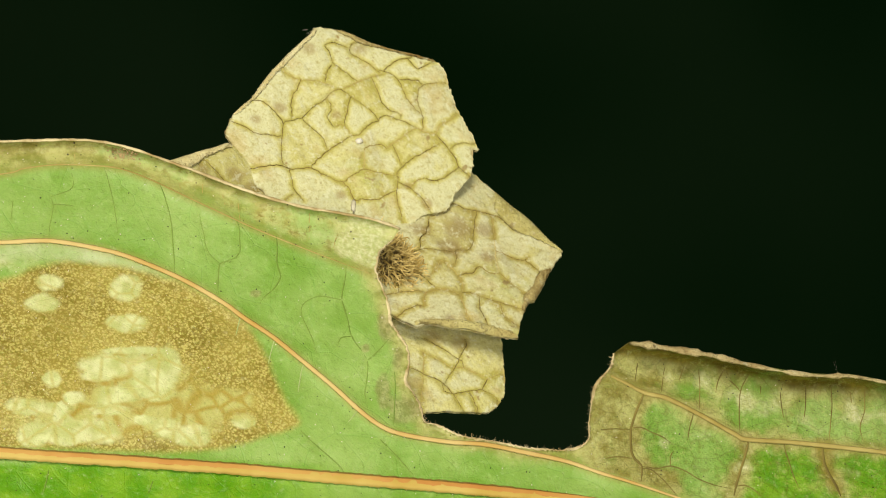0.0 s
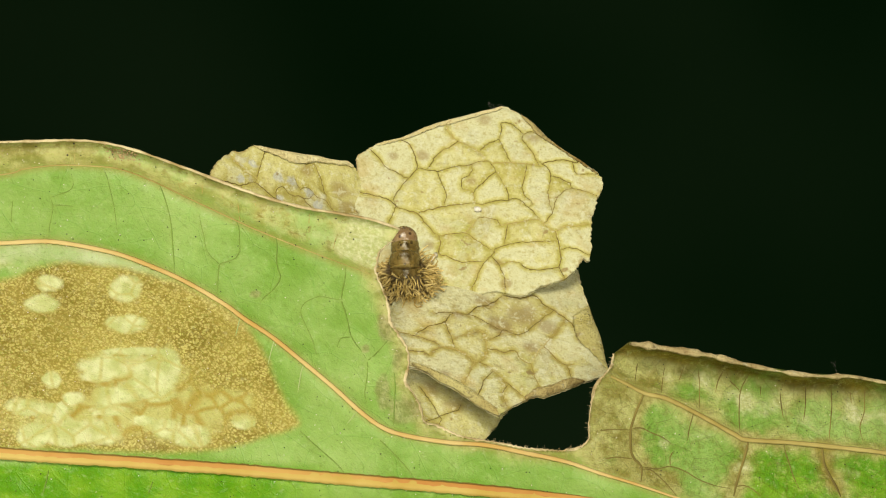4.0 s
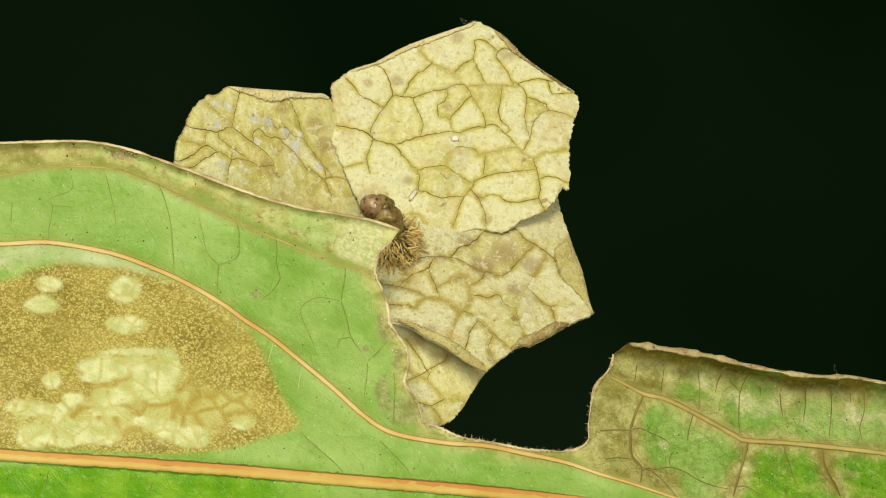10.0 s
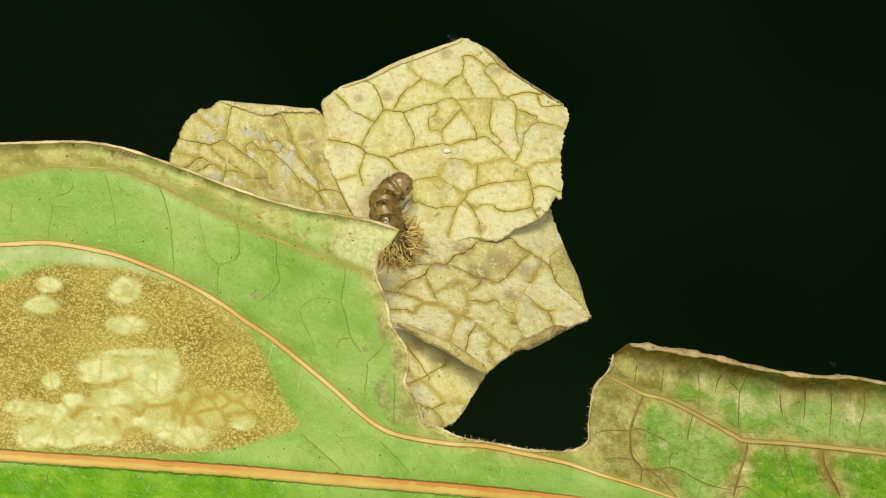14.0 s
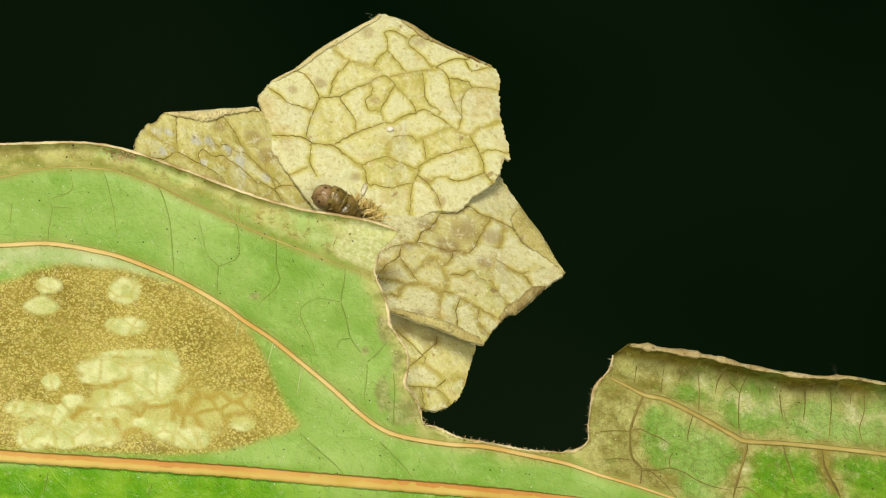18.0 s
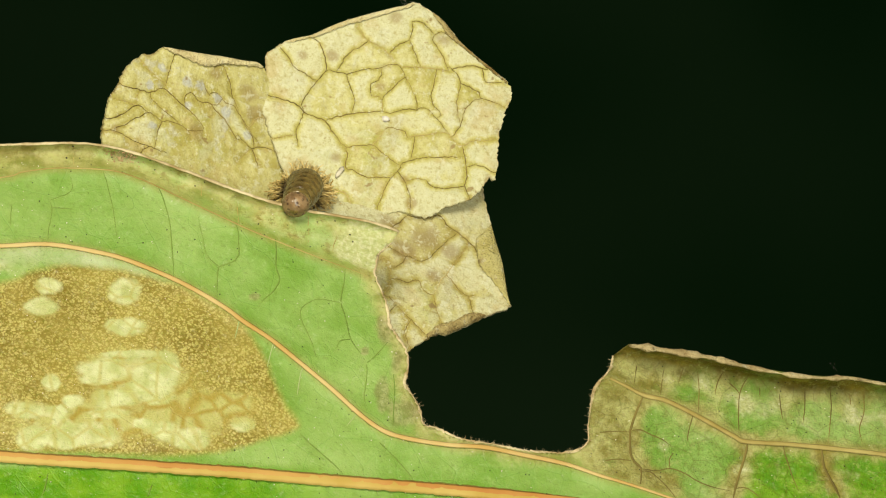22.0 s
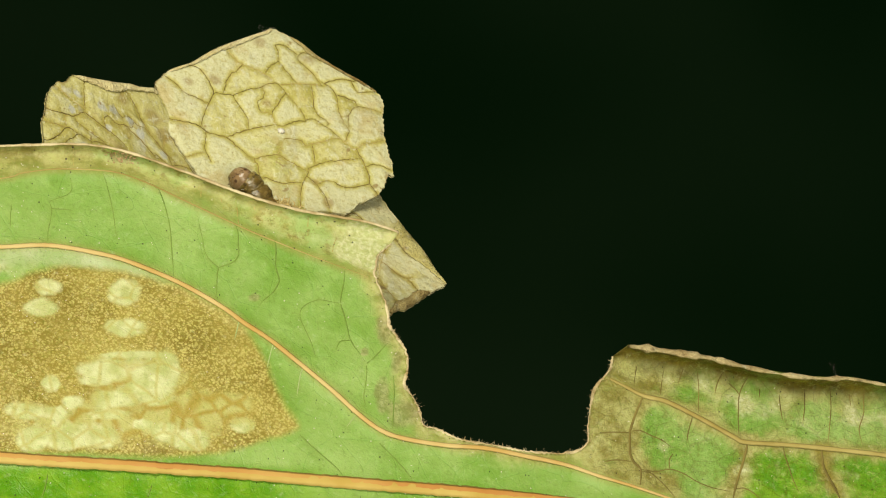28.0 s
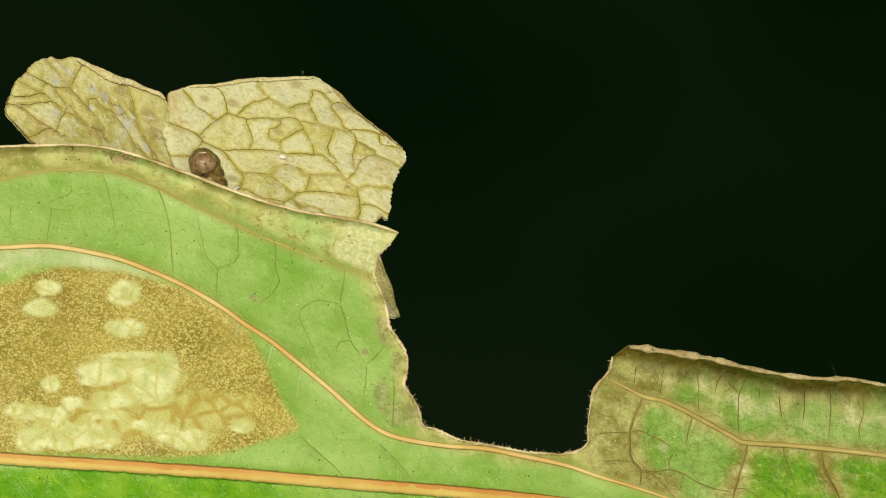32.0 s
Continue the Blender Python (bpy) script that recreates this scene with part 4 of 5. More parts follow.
BODY_ROWS_B = [
    (8.7, (-3.07, 4.85, 1.60), (-3.20, 5.10, 2.26), (-4.46, 5.47, 2.59)),
    (8.8, (-3.77, 3.57, 2.04), (-3.18, 3.52, 2.24), (-4.42, 3.56, 2.57)),
    (8.9, (-3.58, 4.23, 2.05), (-3.19, 4.15, 2.25), (-4.43, 4.19, 2.58)),
    (9, (-3.17, 4.66, 1.04), (-3.20, 5.04, 2.26), (-4.45, 4.98, 2.59)),
    (10, (-3.16, 4.11, 0.78), (-3.33, 4.56, 2.18), (-4.30, 4.05, 2.51)),
    (11, (-3.22, 3.78, 0.85), (-4.00, 4.26, 2.44), (-4.21, 4.34, 3.52)),
    (12, (-3.22, 4.11, 0.84), (-3.59, 4.64, 2.71), (-2.35, 4.53, 3.23)),
    (12.5, (-3.29, 4.28, 0.91), (-3.66, 4.88, 2.91), (-3.07, 5.18, 4.02)),
    (13, (-3.32, 4.14, 0.88), (-4.05, 5.10, 3.30), (-3.84, 5.84, 4.96)),
    (13.5, (-3.26, 4.17, 0.81), (-4.02, 5.16, 3.24), (-3.85, 5.92, 4.89)),
    (14, (-3.16, 4.30, 0.78), (-3.34, 5.11, 2.91), (-2.29, 5.46, 3.89)),
    (14.5, (-3.16, 4.31, 0.78), (-3.07, 4.67, 2.05), (-3.78, 4.43, 2.64))]
BODY_ROWS_C = [
    (16.5, (-3.15, 4.23, 0.71), (-4.04, 4.70, 2.18), (-5.42, 4.67, 2.70)),
    (17, (-3.22, 4.45, 0.65), (-4.91, 5.18, 2.59), (-6.28, 5.06, 2.97)),
    (18, (-5.62, 5.06, 1.47), (-5.98, 4.02, 2.63), (-7.05, 3.91, 3.09)),
    (19, (-6.04, 5.58, 1.68), (-6.65, 4.48, 2.74), (-7.95, 4.38, 3.13)),
    (20, (-6.25, 6.35, 2.06), (-7.65, 4.91, 2.97), (-8.82, 4.75, 3.20)),
    (20.5, (-7.17, 5.07, 2.91), (-7.59, 3.37, 3.34), (-8.55, 3.04, 3.34)),
    (21, (-7.72, 5.04, 3.14), (-7.57, 3.06, 3.47), (-8.38, 2.22, 3.25)),
    (22, (-8.23, 4.77, 3.29), (-7.84, 2.30, 3.52), (-8.28, -1.75, 2.43)),
    (23, (-8.14, 4.98, 3.36), (-7.88, 2.51, 3.65), (-6.89, -1.55, 3.00)),
    (24, (-8.29, 4.61, 3.36), (-8.12, 2.12, 3.64), (-7.59, -1.66, 3.00)),
    (25, (-8.36, 4.82, 3.43), (-8.51, 2.15, 3.45), (-9.17, -1.84, 2.56)),
    (25.5, (-8.47, 5.07, 3.44), (-8.74, 3.06, 3.79), (-9.87, 2.40, 3.64))]
BODY_ROWS_D = [
    (26.5, (-9.31, 5.24, 3.24), (-9.58, 3.61, 3.83), (-10.72, 3.11, 3.89)),
    (27.5, (-9.90, 5.55, 3.32), (-10.42, 4.16, 3.87), (-11.57, 3.83, 4.13)),
    (28, (-10.15, 5.20, 1.21), (-10.98, 4.98, 3.43), (-11.89, 4.92, 4.15)),
    (29, (-11.06, 5.30, 1.07), (-12.11, 5.37, 3.50), (-13.25, 5.28, 4.16)),
    (29.5, (-11.73, 4.79, 1.02), (-12.72, 5.16, 3.69), (-13.94, 5.14, 4.32)),
    (30, (-12.42, 3.86, 0.81), (-13.49, 5.44, 3.89), (-14.49, 5.64, 4.49)),
    (30.5, (-12.61, 3.82, 0.75), (-13.74, 6.08, 4.18), (-14.45, 5.59, 4.55)),
    (31, (-12.76, 4.12, 0.68), (-14.14, 6.69, 4.71), (-14.18, 5.37, 4.55)),
    (32, (-12.73, 3.76, 0.68), (-13.88, 6.38, 4.94), (-13.93, 5.07, 4.78))]


# ---- mesh helpers; all measures in millimetres ----
LEAN, YAW = 0.65, 0.27


def leaned(verts):
    """The leaf leans back and is turned a little: its upper edge and the flap are farther from the lens."""
    out = []
    for x, y, z in verts:
        d = LEAN * z + YAW * x
        k = (200 + y + d) / (200 + y)
        out.append((x * k, y + d, z * k))
    return out


def part(name, verts, faces, material, parent=None, label="", smooth=True, masks=None):
    if parent and parent.name == "leaf":
        verts = leaned(verts)
    me = bpy.data.meshes.new(name)
    me.from_pydata([(x * MM, y * MM, z * MM) for x, y, z in verts], [], faces)
    me.materials.append(material)
    if smooth:
        me.polygons.foreach_set("use_smooth", [True] * len(me.polygons))
    for key, values in (masks or {}).items():
        a = me.attributes.new(key, "FLOAT", "POINT")
        a.data.foreach_set("value", np.asarray(values, dtype=np.float32))
    ob = new(name, me)
    if parent:
        ob.parent = parent
    return tagged(ob, label)


def holder(name, m, parent=None, label="", category="", group="", kind=""):
    ob = new(name)
    ob.empty_display_size = 0.002
    ob.parent = parent
    ob.matrix_basis = m
    return tagged(ob, label, category, group, kind)


def smooth_line(points, spacing):
    """Catmull-Rom through the points, in even steps."""
    p = np.asarray(points, float)
    p = np.vstack([2 * p[0] - p[1], p, 2 * p[-1] - p[-2]])
    out = []
    for i in range(1, len(p) - 2):
        n = max(1, int(round(np.linalg.norm(p[i + 1] - p[i]) / spacing)))
        for t in np.arange(n) / n:
            a, b, c, d = p[i - 1:i + 3]
            out.append(0.5 * (2 * b + (c - a) * t + (2 * a - 5 * b + 4 * c - d) * t * t + (3 * b - a - 3 * c + d) * t ** 3))
    return np.array(out + [p[-2]])


def line_distance(q, line):
    """Distance of the points q to a polyline."""
    best = np.full(len(q), 1e9)
    for a, b in zip(line[:-1], line[1:]):
        ab = b - a
        t = np.clip(((q - a) @ ab) / max(ab @ ab, 1e-12), 0, 1)
        best = np.minimum(best, np.hypot(*(q - a - t[:, None] * ab).T))
    return best


def inside(q, loop):
    x, y = q.T
    hit = np.zeros(len(q), bool)
    for (x0, y0), (x1, y1) in zip(loop, np.roll(loop, -1, 0)):
        if y0 != y1:
            hit ^= ((y0 > y) != (y1 > y)) & (x < (x1 - x0) * (y - y0) / (y1 - y0) + x0)
    return hit


def waves(q, size, seed, octaves=3):
    """Smooth noise, about -1 to 1, with bumps of the given size."""
    rng = np.random.RandomState(seed)
    v, amp, total = np.zeros(len(q)), 1.0, 0.0
    for o in range(octaves):
        for _ in range(5):
            a, ph = rng.uniform(0, 2 * math.pi, 2)
            k = rng.uniform(0.7, 1.4) * 2 ** o * 2 * math.pi / size / 1.6
            v += amp / 2.2 * np.sin(k * (q[:, 0] * math.cos(a) + q[:, 1] * math.sin(a)) + ph)
        total += amp
        amp *= 0.5
    return v / total


def sheet_mesh(loop, step, seed):
    """Triangles that fill a closed outline: points, triangles, the number of rim points."""
    rng = np.random.RandomState(seed)
    lo, hi = loop.min(0), loop.max(0)
    gx, gz = np.meshgrid(np.arange(lo[0], hi[0], step), np.arange(lo[1], hi[1], step * 0.87))
    gx[1::2] += step / 2
    q = np.stack([gx.ravel(), gz.ravel()], 1) + rng.uniform(-0.14, 0.14, (gx.size, 2)) * step
    q = q[inside(q, loop)]
    near = np.full(len(q), 1e9)
    for a in loop:
        near = np.minimum(near, (q[:, 0] - a[0]) ** 2 + (q[:, 1] - a[1]) ** 2)
    q = q[near > (0.55 * step) ** 2]
    pts = np.vstack([loop, q])
    n = len(loop)
    from mathutils.geometry import delaunay_2d_cdt
    v, _, f, src, _, _ = delaunay_2d_cdt([Vector(p) for p in pts], [], [list(range(n))], 1, 1e-7)
    v = np.array([tuple(p) for p in v])
    order = [next((s for s in group if s < n), -1) for group in src]
    rim = [0] * n
    for i, s in enumerate(order):
        if s >= 0:
            rim[s] = i
    tris = []
    for t in f:
        a, b, c = (v[i] for i in t)
        turn = (b[0] - a[0]) * (c[1] - a[1]) - (b[1] - a[1]) * (c[0] - a[0])
        tris.append(tuple(t) if turn > 0 else tuple(reversed(t)))
    return v, tris, rim


def sheet(name, loop, step, depth, thick, material, parent, label, masks, seed):
    """A thin leaf with a front, a back and a cut rim; depth(points) is its relief, masks(points) its stains."""
    v, tris, rim = sheet_mesh(loop, step, seed)
    d = depth(v)
    n = len(v)
    verts = [(x, y, z) for (x, z), y in zip(v, d)] + [(x, y + thick, z) for (x, z), y in zip(v, d)]
    faces = tris + [(c + n, b + n, a + n) for a, b, c in tris]
    for i, j in zip(rim, rim[1:] + rim[:1]):
        faces.append((j, i, i + n, j + n))
    m = {k: np.tile(x, 2) for k, x in masks(v).items()}
    return part(name, verts, faces, material, parent, label, True, m)


def tube(line, radius, sides=6, flat=1.0, rough=0.0, seed=0):
    """A tapering tube along a line in space; radius is a number or one a point; flat squeezes it in depth."""
    rng = np.random.RandomState(seed)
    line = np.asarray(line, float)
    r = np.broadcast_to(np.asarray(radius, float), (len(line),)) * (1 + rough * rng.uniform(-1, 1, len(line)))
    verts, faces = [], []
    for i, p in enumerate(line):
        t = line[min(i + 1, len(line) - 1)] - line[max(i - 1, 0)]
        t /= max(np.linalg.norm(t), 1e-9)
        side = np.cross(t, (0, 1, 0))
        side /= max(np.linalg.norm(side), 1e-9)
        up = np.cross(side, t)
        for k in range(sides):
            a = 2 * math.pi * k / sides
            verts.append(tuple(p + r[i] * (math.cos(a) * side + flat * math.sin(a) * up)))
    for i in range(len(line) - 1):
        for k in range(sides):
            l = (k + 1) % sides
            faces.append((i * sides + k, i * sides + l, (i + 1) * sides + l, (i + 1) * sides + k))
    faces.append(tuple(range(sides - 1, -1, -1)))
    e = (len(line) - 1) * sides
    faces.append(tuple(range(e, e + sides)))
    return verts, faces


def on_sheet(line2, depth, lift):
    d = depth(np.asarray(line2))
    return np.array([(x, y - lift, z) for (x, z), y in zip(line2, d)])


def taper(n, r, a=0.55, b=0.35):
    """Full in the middle, thinner towards both ends."""
    s = np.linspace(0, 1, n)
    return r * np.minimum(1, np.minimum(a + s * 4, b + (1 - s) * 3))


def joined(pieces):
    verts, faces = [], []
    for v, f in pieces:
        n = len(verts)
        verts += v
        faces += [tuple(i + n for i in g) for g in f]
    return verts, faces


def pebble(centre, r, seed, squash=(1, 1, 1)):
    """A small irregular grain."""
    rng = np.random.RandomState(seed)
    verts, faces = [(0, 0, 1)], []
    for j in (1, 2):
        for k in range(6):
            a, b = math.pi * j / 3, math.pi * (2 * k + j) / 6
            verts.append((math.sin(a) * math.cos(b), math.sin(a) * math.sin(b), math.cos(a)))
    verts.append((0, 0, -1))
    for k in range(6):
        l = (k + 1) % 6
        faces += [(0, 1 + k, 1 + l), (1 + k, 7 + k, 1 + l), (1 + l, 7 + k, 7 + l), (7 + k, 13, 7 + l)]
    verts = [tuple(c + r * s * x * rng.uniform(0.75, 1.15) for c, s, x in zip(centre, squash, v)) for v in verts]
    return verts, faces


def lathe(profile, sides, shape=None):
    """A body of revolution along -Y: profile rows are (along, radius); shape(angle, x, y, z) may push a point about."""
    verts, faces = [], []
    for y, r in profile:
        for k in range(sides):
            a = 2 * math.pi * k / sides
            p = (r * math.sin(a), -y, r * math.cos(a))
            verts.append(shape(a, *p) if shape else p)
    rows = len(profile)
    for i in range(rows - 1):
        for k in range(sides):
            l = (k + 1) % sides
            faces.append((i * sides + k, i * sides + l, (i + 1) * sides + l, (i + 1) * sides + k))
    faces += [tuple(range(sides - 1, -1, -1)), tuple(range((rows - 1) * sides, rows * sides))]
    return verts, faces


# ---- the living leaf ----
thin_a_lines, thin_b_lines = thin_a1_lines + thin_a2_lines, thin_b1_lines + thin_b2_lines
upper = smooth_line(leaf_upper_edge, 0.25)
bite = smooth_line(leaf_bite_edge, 0.12)
flap = smooth_line(leaf_flap_edge, 0.25)
far = np.array(leaf_far_edge)
rng = np.random.RandomState(4)
bite[1:-1] += rng.normal(0, 0.022, bite[1:-1].shape)
upper[1:-1, 1] += rng.normal(0, 0.008, len(upper) - 2)
leaf_loop = np.vstack([upper, bite, flap, far])
leaf_lines = [smooth_line(l, 0.3) for l in midrib_lines + lateral_vein_lines + margin_vein_lines]
leaf_small = [smooth_line(l, 0.3) for l in branch_vein_lines + thin_a_lines + thin_b_lines + thin_c_lines + cross_vein_lines]
scorch_loop = smooth_line(scorch_outline + scorch_outline[:1], 0.3)


def hump(d, width):
    return np.exp(-(d / width) ** 2)


def leaf_depth(q):
    """Relief of the blade: quilted between the veins, a gutter under the upper edge, a rolled margin on the far flap."""
    x, z = q[:, 0], q[:, 1]
    y = 0.14 * waves(q, 7.0, 3) + 0.035 * waves(q, 1.6, 9)
    e = np.interp(x, upper[:, 0], upper[:, 1]) - z
    left = np.clip((-2.2 - x) / 1.5, 0, 1)
    y += left * (-0.55 * hump(e, 0.24) + 0.16 * hump(e - 0.75, 0.5))
    g = np.interp(x, flap[:, 0], flap[:, 1]) - z
    right = np.clip((x - 9.6) / 1.4, 0, 1)
    y += right * (-1.45 * hump(g, 0.42) + 0.60 * hump(g - 1.3, 1.0))
    y += right * 0.07 * np.sin(2 * math.pi * x / 0.95 + 2.5 * waves(q, 5, 33)) * hump(g - 1.7, 1.3)
    y += right * 0.05 * waves(q, 1.1, 35)
    y += -0.55 * hump(np.hypot((x + 16.5) / 7.5, (z + 8.0) / 3.6), 1.0)
    for l in leaf_lines:
        y += -0.10 * hump(line_distance(q, l), 0.34) + 0.07 * hump(line_distance(q, l) - 0.75, 0.4)
    for l in leaf_small:
        y += 0.07 * hump(line_distance(q, l), 0.22)
    return y


def leaf_masks(q):
    x, z = q[:, 0], q[:, 1]
    e_up, e_bite, e_flap = line_distance(q, upper), line_distance(q, bite), line_distance(q, flap)
    margin = line_distance(q, leaf_lines[3])
    above = np.interp(x, leaf_lines[3][:, 0], leaf_lines[3][:, 1]) < z
    olive = 0.8 * hump(e_bite, 0.85) + 0.62 * above * (x < -2.3) * (0.5 + 0.5 * np.clip((-11 - x) / 6, 0, 1)) + 0.5 * hump(e_up, 0.9)
    gap = np.interp(x, flap[:, 0], flap[:, 1]) - z
    dead = 0.85 * np.clip((11.6 - x) / 1.2, 0, 1) + 1.15 * hump(gap - 0.5, 1.25) * np.clip((19 - x) / 5, 0.62, 1)
    dead += 0.6 * np.clip((14.5 - x) / 2, 0, 1) * np.clip((2.6 - gap) / 0.8, 0, 1) + 0.8 * np.clip((14.2 - x) / 1.5, 0, 1) * np.clip((-12.2 - z) / 0.8, 0, 1)
    dead += 0.65 * hump(line_distance(q, leaf_lines[2]), 0.55) + 0.3 * waves(q, 3.0, 23) + 0.12
    for l in leaf_small[:3]:
        dead += 0.75 * hump(line_distance(q, l), 0.6)
    over = np.clip((x - 7.6) / 1.2, 0, 1) * np.clip((z - np.interp(x, leaf_lines[1][:, 0], leaf_lines[1][:, 1])) / 0.25, 0, 1)
    olive += over * dead
    bleach = 0.25 * above * hump((x + 6.0) / 5.0, 1.0) * hump(e_up - 1.5, 1.0) + 0.30 * (x > 14) * hump(e_flap - 2.0, 0.9) + 0.62 * hump((x + 24) / 5, 1) * hump((z + 0.75) / 0.8, 1)
    bleach = bleach + 0.8 * above * hump((x + 4.4) / 1.7, 1.0) * np.clip(margin / 0.5, 0, 1)
    bleach = bleach + over * (0.17 + 0.28 * waves(q, 1.6, 52)) * np.clip((gap - 0.7) / 0.6, 0, 1)
    g = np.interp(x, flap[:, 0], flap[:, 1]) - z
    side = inside(q, scorch_loop[:-1])
    d = line_distance(q, scorch_loop)
    scorch = np.clip(0.5 + np.where(side, d, -d) / 1.4, 0, 1)
    pale = np.zeros(len(q))
    for a, b, w, h in pale_spots:
        pale = np.maximum(pale, 1.0 - 0.5 * np.hypot((x - a) / w, (z - b) / h) ** 1.5)
    veil = np.maximum.reduce([hump(np.hypot((x + a) / w, (z + b) / h), 1.0) for a, b, w, h in ((17.4, 7.4, 3.6, 1.9), (20.6, 9.9, 4.8, 1.6), (14.9, 9.5, 3.6, 2.0), (12.6, 8.8, 2.2, 1.1))])
    vein = np.zeros(len(q))
    for l in leaf_lines[1:]:
        vein = np.maximum(vein, hump(line_distance(q, l), 0.3))
    for l in leaf_small:
        vein = np.maximum(vein, 0.25 * hump(line_distance(q, l), 0.16))
    dry = over
    bruise = np.zeros(len(q))
    for a, b, w, h in bruises:
        bruise = np.maximum(bruise, 1.2 - 0.8 * np.hypot((x - a) / w, (z - b) / h))
    frost = (z < np.interp(x, leaf_lines[1][:, 0], leaf_lines[1][:, 1])) * hump(line_distance(q, leaf_lines[1]) - 0.45, 0.65) * np.clip((-14 - x) / 5, 0, 1)
    # the brown mask joins dead vein tissue with a painted shadow under the roll
    return {"dry": dry, "bruise": np.clip(bruise, 0, 1), "veil": veil, "frost": frost, "band": above * (x < -2.3) * np.clip(margin / 0.7, 0, 1) * (0.75 + 0.4 * waves(q, 4, 71)) * np.clip((x + 27) / 9, 0.35, 1), "olive": np.clip(olive, 0, 1), "bleach": bleach, "scorch": scorch, "pale": np.clip(pale, 0, 1), "vein": vein, "burn": over * (0.8 * hump(g - 0.45, 0.6) + 0.25 * hump((x - 10) / 2.5, 1) * np.clip((-9 - z) / 2, 0, 1) + 0.5 * hump(line_distance(q, leaf_small[2]), 0.6) + 0.3 * vein + 0.12 * waves(q, 3, 5)), "lush": np.clip((x - 14) / 4, 0, 1) * np.clip((-10.6 - z) / 1.2, 0, 1) + np.clip((-11.8 - z) / 0.8, 0, 1) * np.clip((-1 - x) / 11, 0, 1)}


leaf = holder("leaf", pose(0, 0, 0), None, "living green leaf with a bitten edge and a scorched patch", "leaf")
blade = sheet("blade", leaf_loop, 0.27, leaf_depth, 0.16, BLADE, leaf, "green blade with a brown scorched patch and pale windows", leaf_masks, 1)


def leaf_vein(name, line, r, material, label, lift, flat=0.6):
    l = smooth_line(line, 0.22)
    v, f = tube(on_sheet(l, leaf_depth, lift), taper(len(l), r), 7, flat, 0.08, len(l))
    return part(name, v, f, material, leaf, label)


leaf_vein("midrib", midrib_lines[0], 0.36, ORANGE_VEIN, "thick orange midrib", 0.0, 0.35)
leaf_vein("midrib_ridge", [(x, z + 0.12) for x, z in midrib_lines[0]], 0.20, RED_VEIN, "red-brown ridge on the midrib", 0.088, 0.22)
leaf_vein("lateral_vein", lateral_vein_lines[0], 0.135, CREAM_VEIN, "cream and orange lateral vein", 0.03, 0.4)
leaf_vein("lateral_vein", lateral_vein_lines[1], 0.135, STRAW_VEIN, "straw-coloured lateral vein", 0.02)
for l in margin_vein_lines:
    leaf_vein("margin_vein", l, 0.045, STRAW_VEIN, "thin straw-coloured vein along the margin", -0.01)
for i, l in enumerate(branch_vein_lines):
    leaf_vein("branch_vein", l, 0.075 if i < 3 else 0.03, BROWN_VEIN, "brown branch vein" if i < 3 else "", 0.03)
for l in thin_a_lines:
    leaf_vein("fine_vein", l, 0.030, BROWN_VEIN, "", 0.03)
for i, l in enumerate(thin_b_lines):
    leaf_vein("fine_vein", l, 0.036 if i in (0, 2, 3, 9) else 0.024, OLIVE_VEIN, "", 0.015)
for i, l in enumerate(thin_c_lines):
    leaf_vein("fine_vein", l, 0.034, PALE_VEIN if i in (4, 5, 6, 7) else OLIVE_VEIN, "", 0.015)
for l in cross_vein_lines:
    leaf_vein("fine_vein", l, 0.026, STRAW_VEIN, "", 0.0)


def edge_tube(name, line, r, material, label, lift, seed, flat=0.8):
    rr = r * (1 + 0.35 * waves(np.stack([line[:, 0] * 3, line[:, 1] * 3], 1), 4.0, seed))
    v, f = tube(on_sheet(line, leaf_depth, lift), rr, 8, flat, 0.12, seed)
    return part(name, v, f, material, leaf, label)


edge_tube("dried_lip", upper, 0.075, DRY_RIM, "thin straw-coloured dried lip of the leaf", -0.05, 5)
edge_tube("bitten_edge", bite, 0.085, DRY_RIM, "frayed cream edge of the bite", -0.06, 6)
roll = flap.copy()
roll[:, 1] -= 0.10
k = np.clip((24 - (flap[:, 0] - 10.3)) / 24, 0.35, 1) * np.clip((flap[:, 0] - 9.9) / 1.2, 0.35, 1)
v, f = tube(on_sheet(roll, leaf_depth, 0.34), 0.19 * k * (1 + 0.5 * waves(flap * 2.2, 3.0, 8)), 10, 1.3, 0.22, 7)
part("rolled_margin", v, f, ROLL, leaf, "cream rolled margin of the leaf")

# frayed hairs on the bite, black fungus specks and pale dust on the blade
rng = np.random.RandomState(11)
hairs = []
for i in rng.randint(2, len(bite) - 2, 240):
    t = bite[i + 1] - bite[i - 1]
    n = np.array([-t[1], t[0]]) / np.hypot(*t)
    p = np.array([bite[i][0], rng.uniform(-0.1, 0.1), bite[i][1]])
    w = np.array([n[0], rng.uniform(-0.7, 0.4), n[1]]) * rng.uniform(0.10, 0.26) + rng.normal(0, 0.05, 3)
    hairs.append(tube([p - 0.3 * w, p + 0.5 * w, p + w + rng.normal(0, 0.02, 3)], [0.012, 0.010, 0.004], 3))
tagged(part("edge_hairs", *joined(hairs), DRY_RIM, leaf, "short frayed plant hairs on the bite"), kind="stuff")


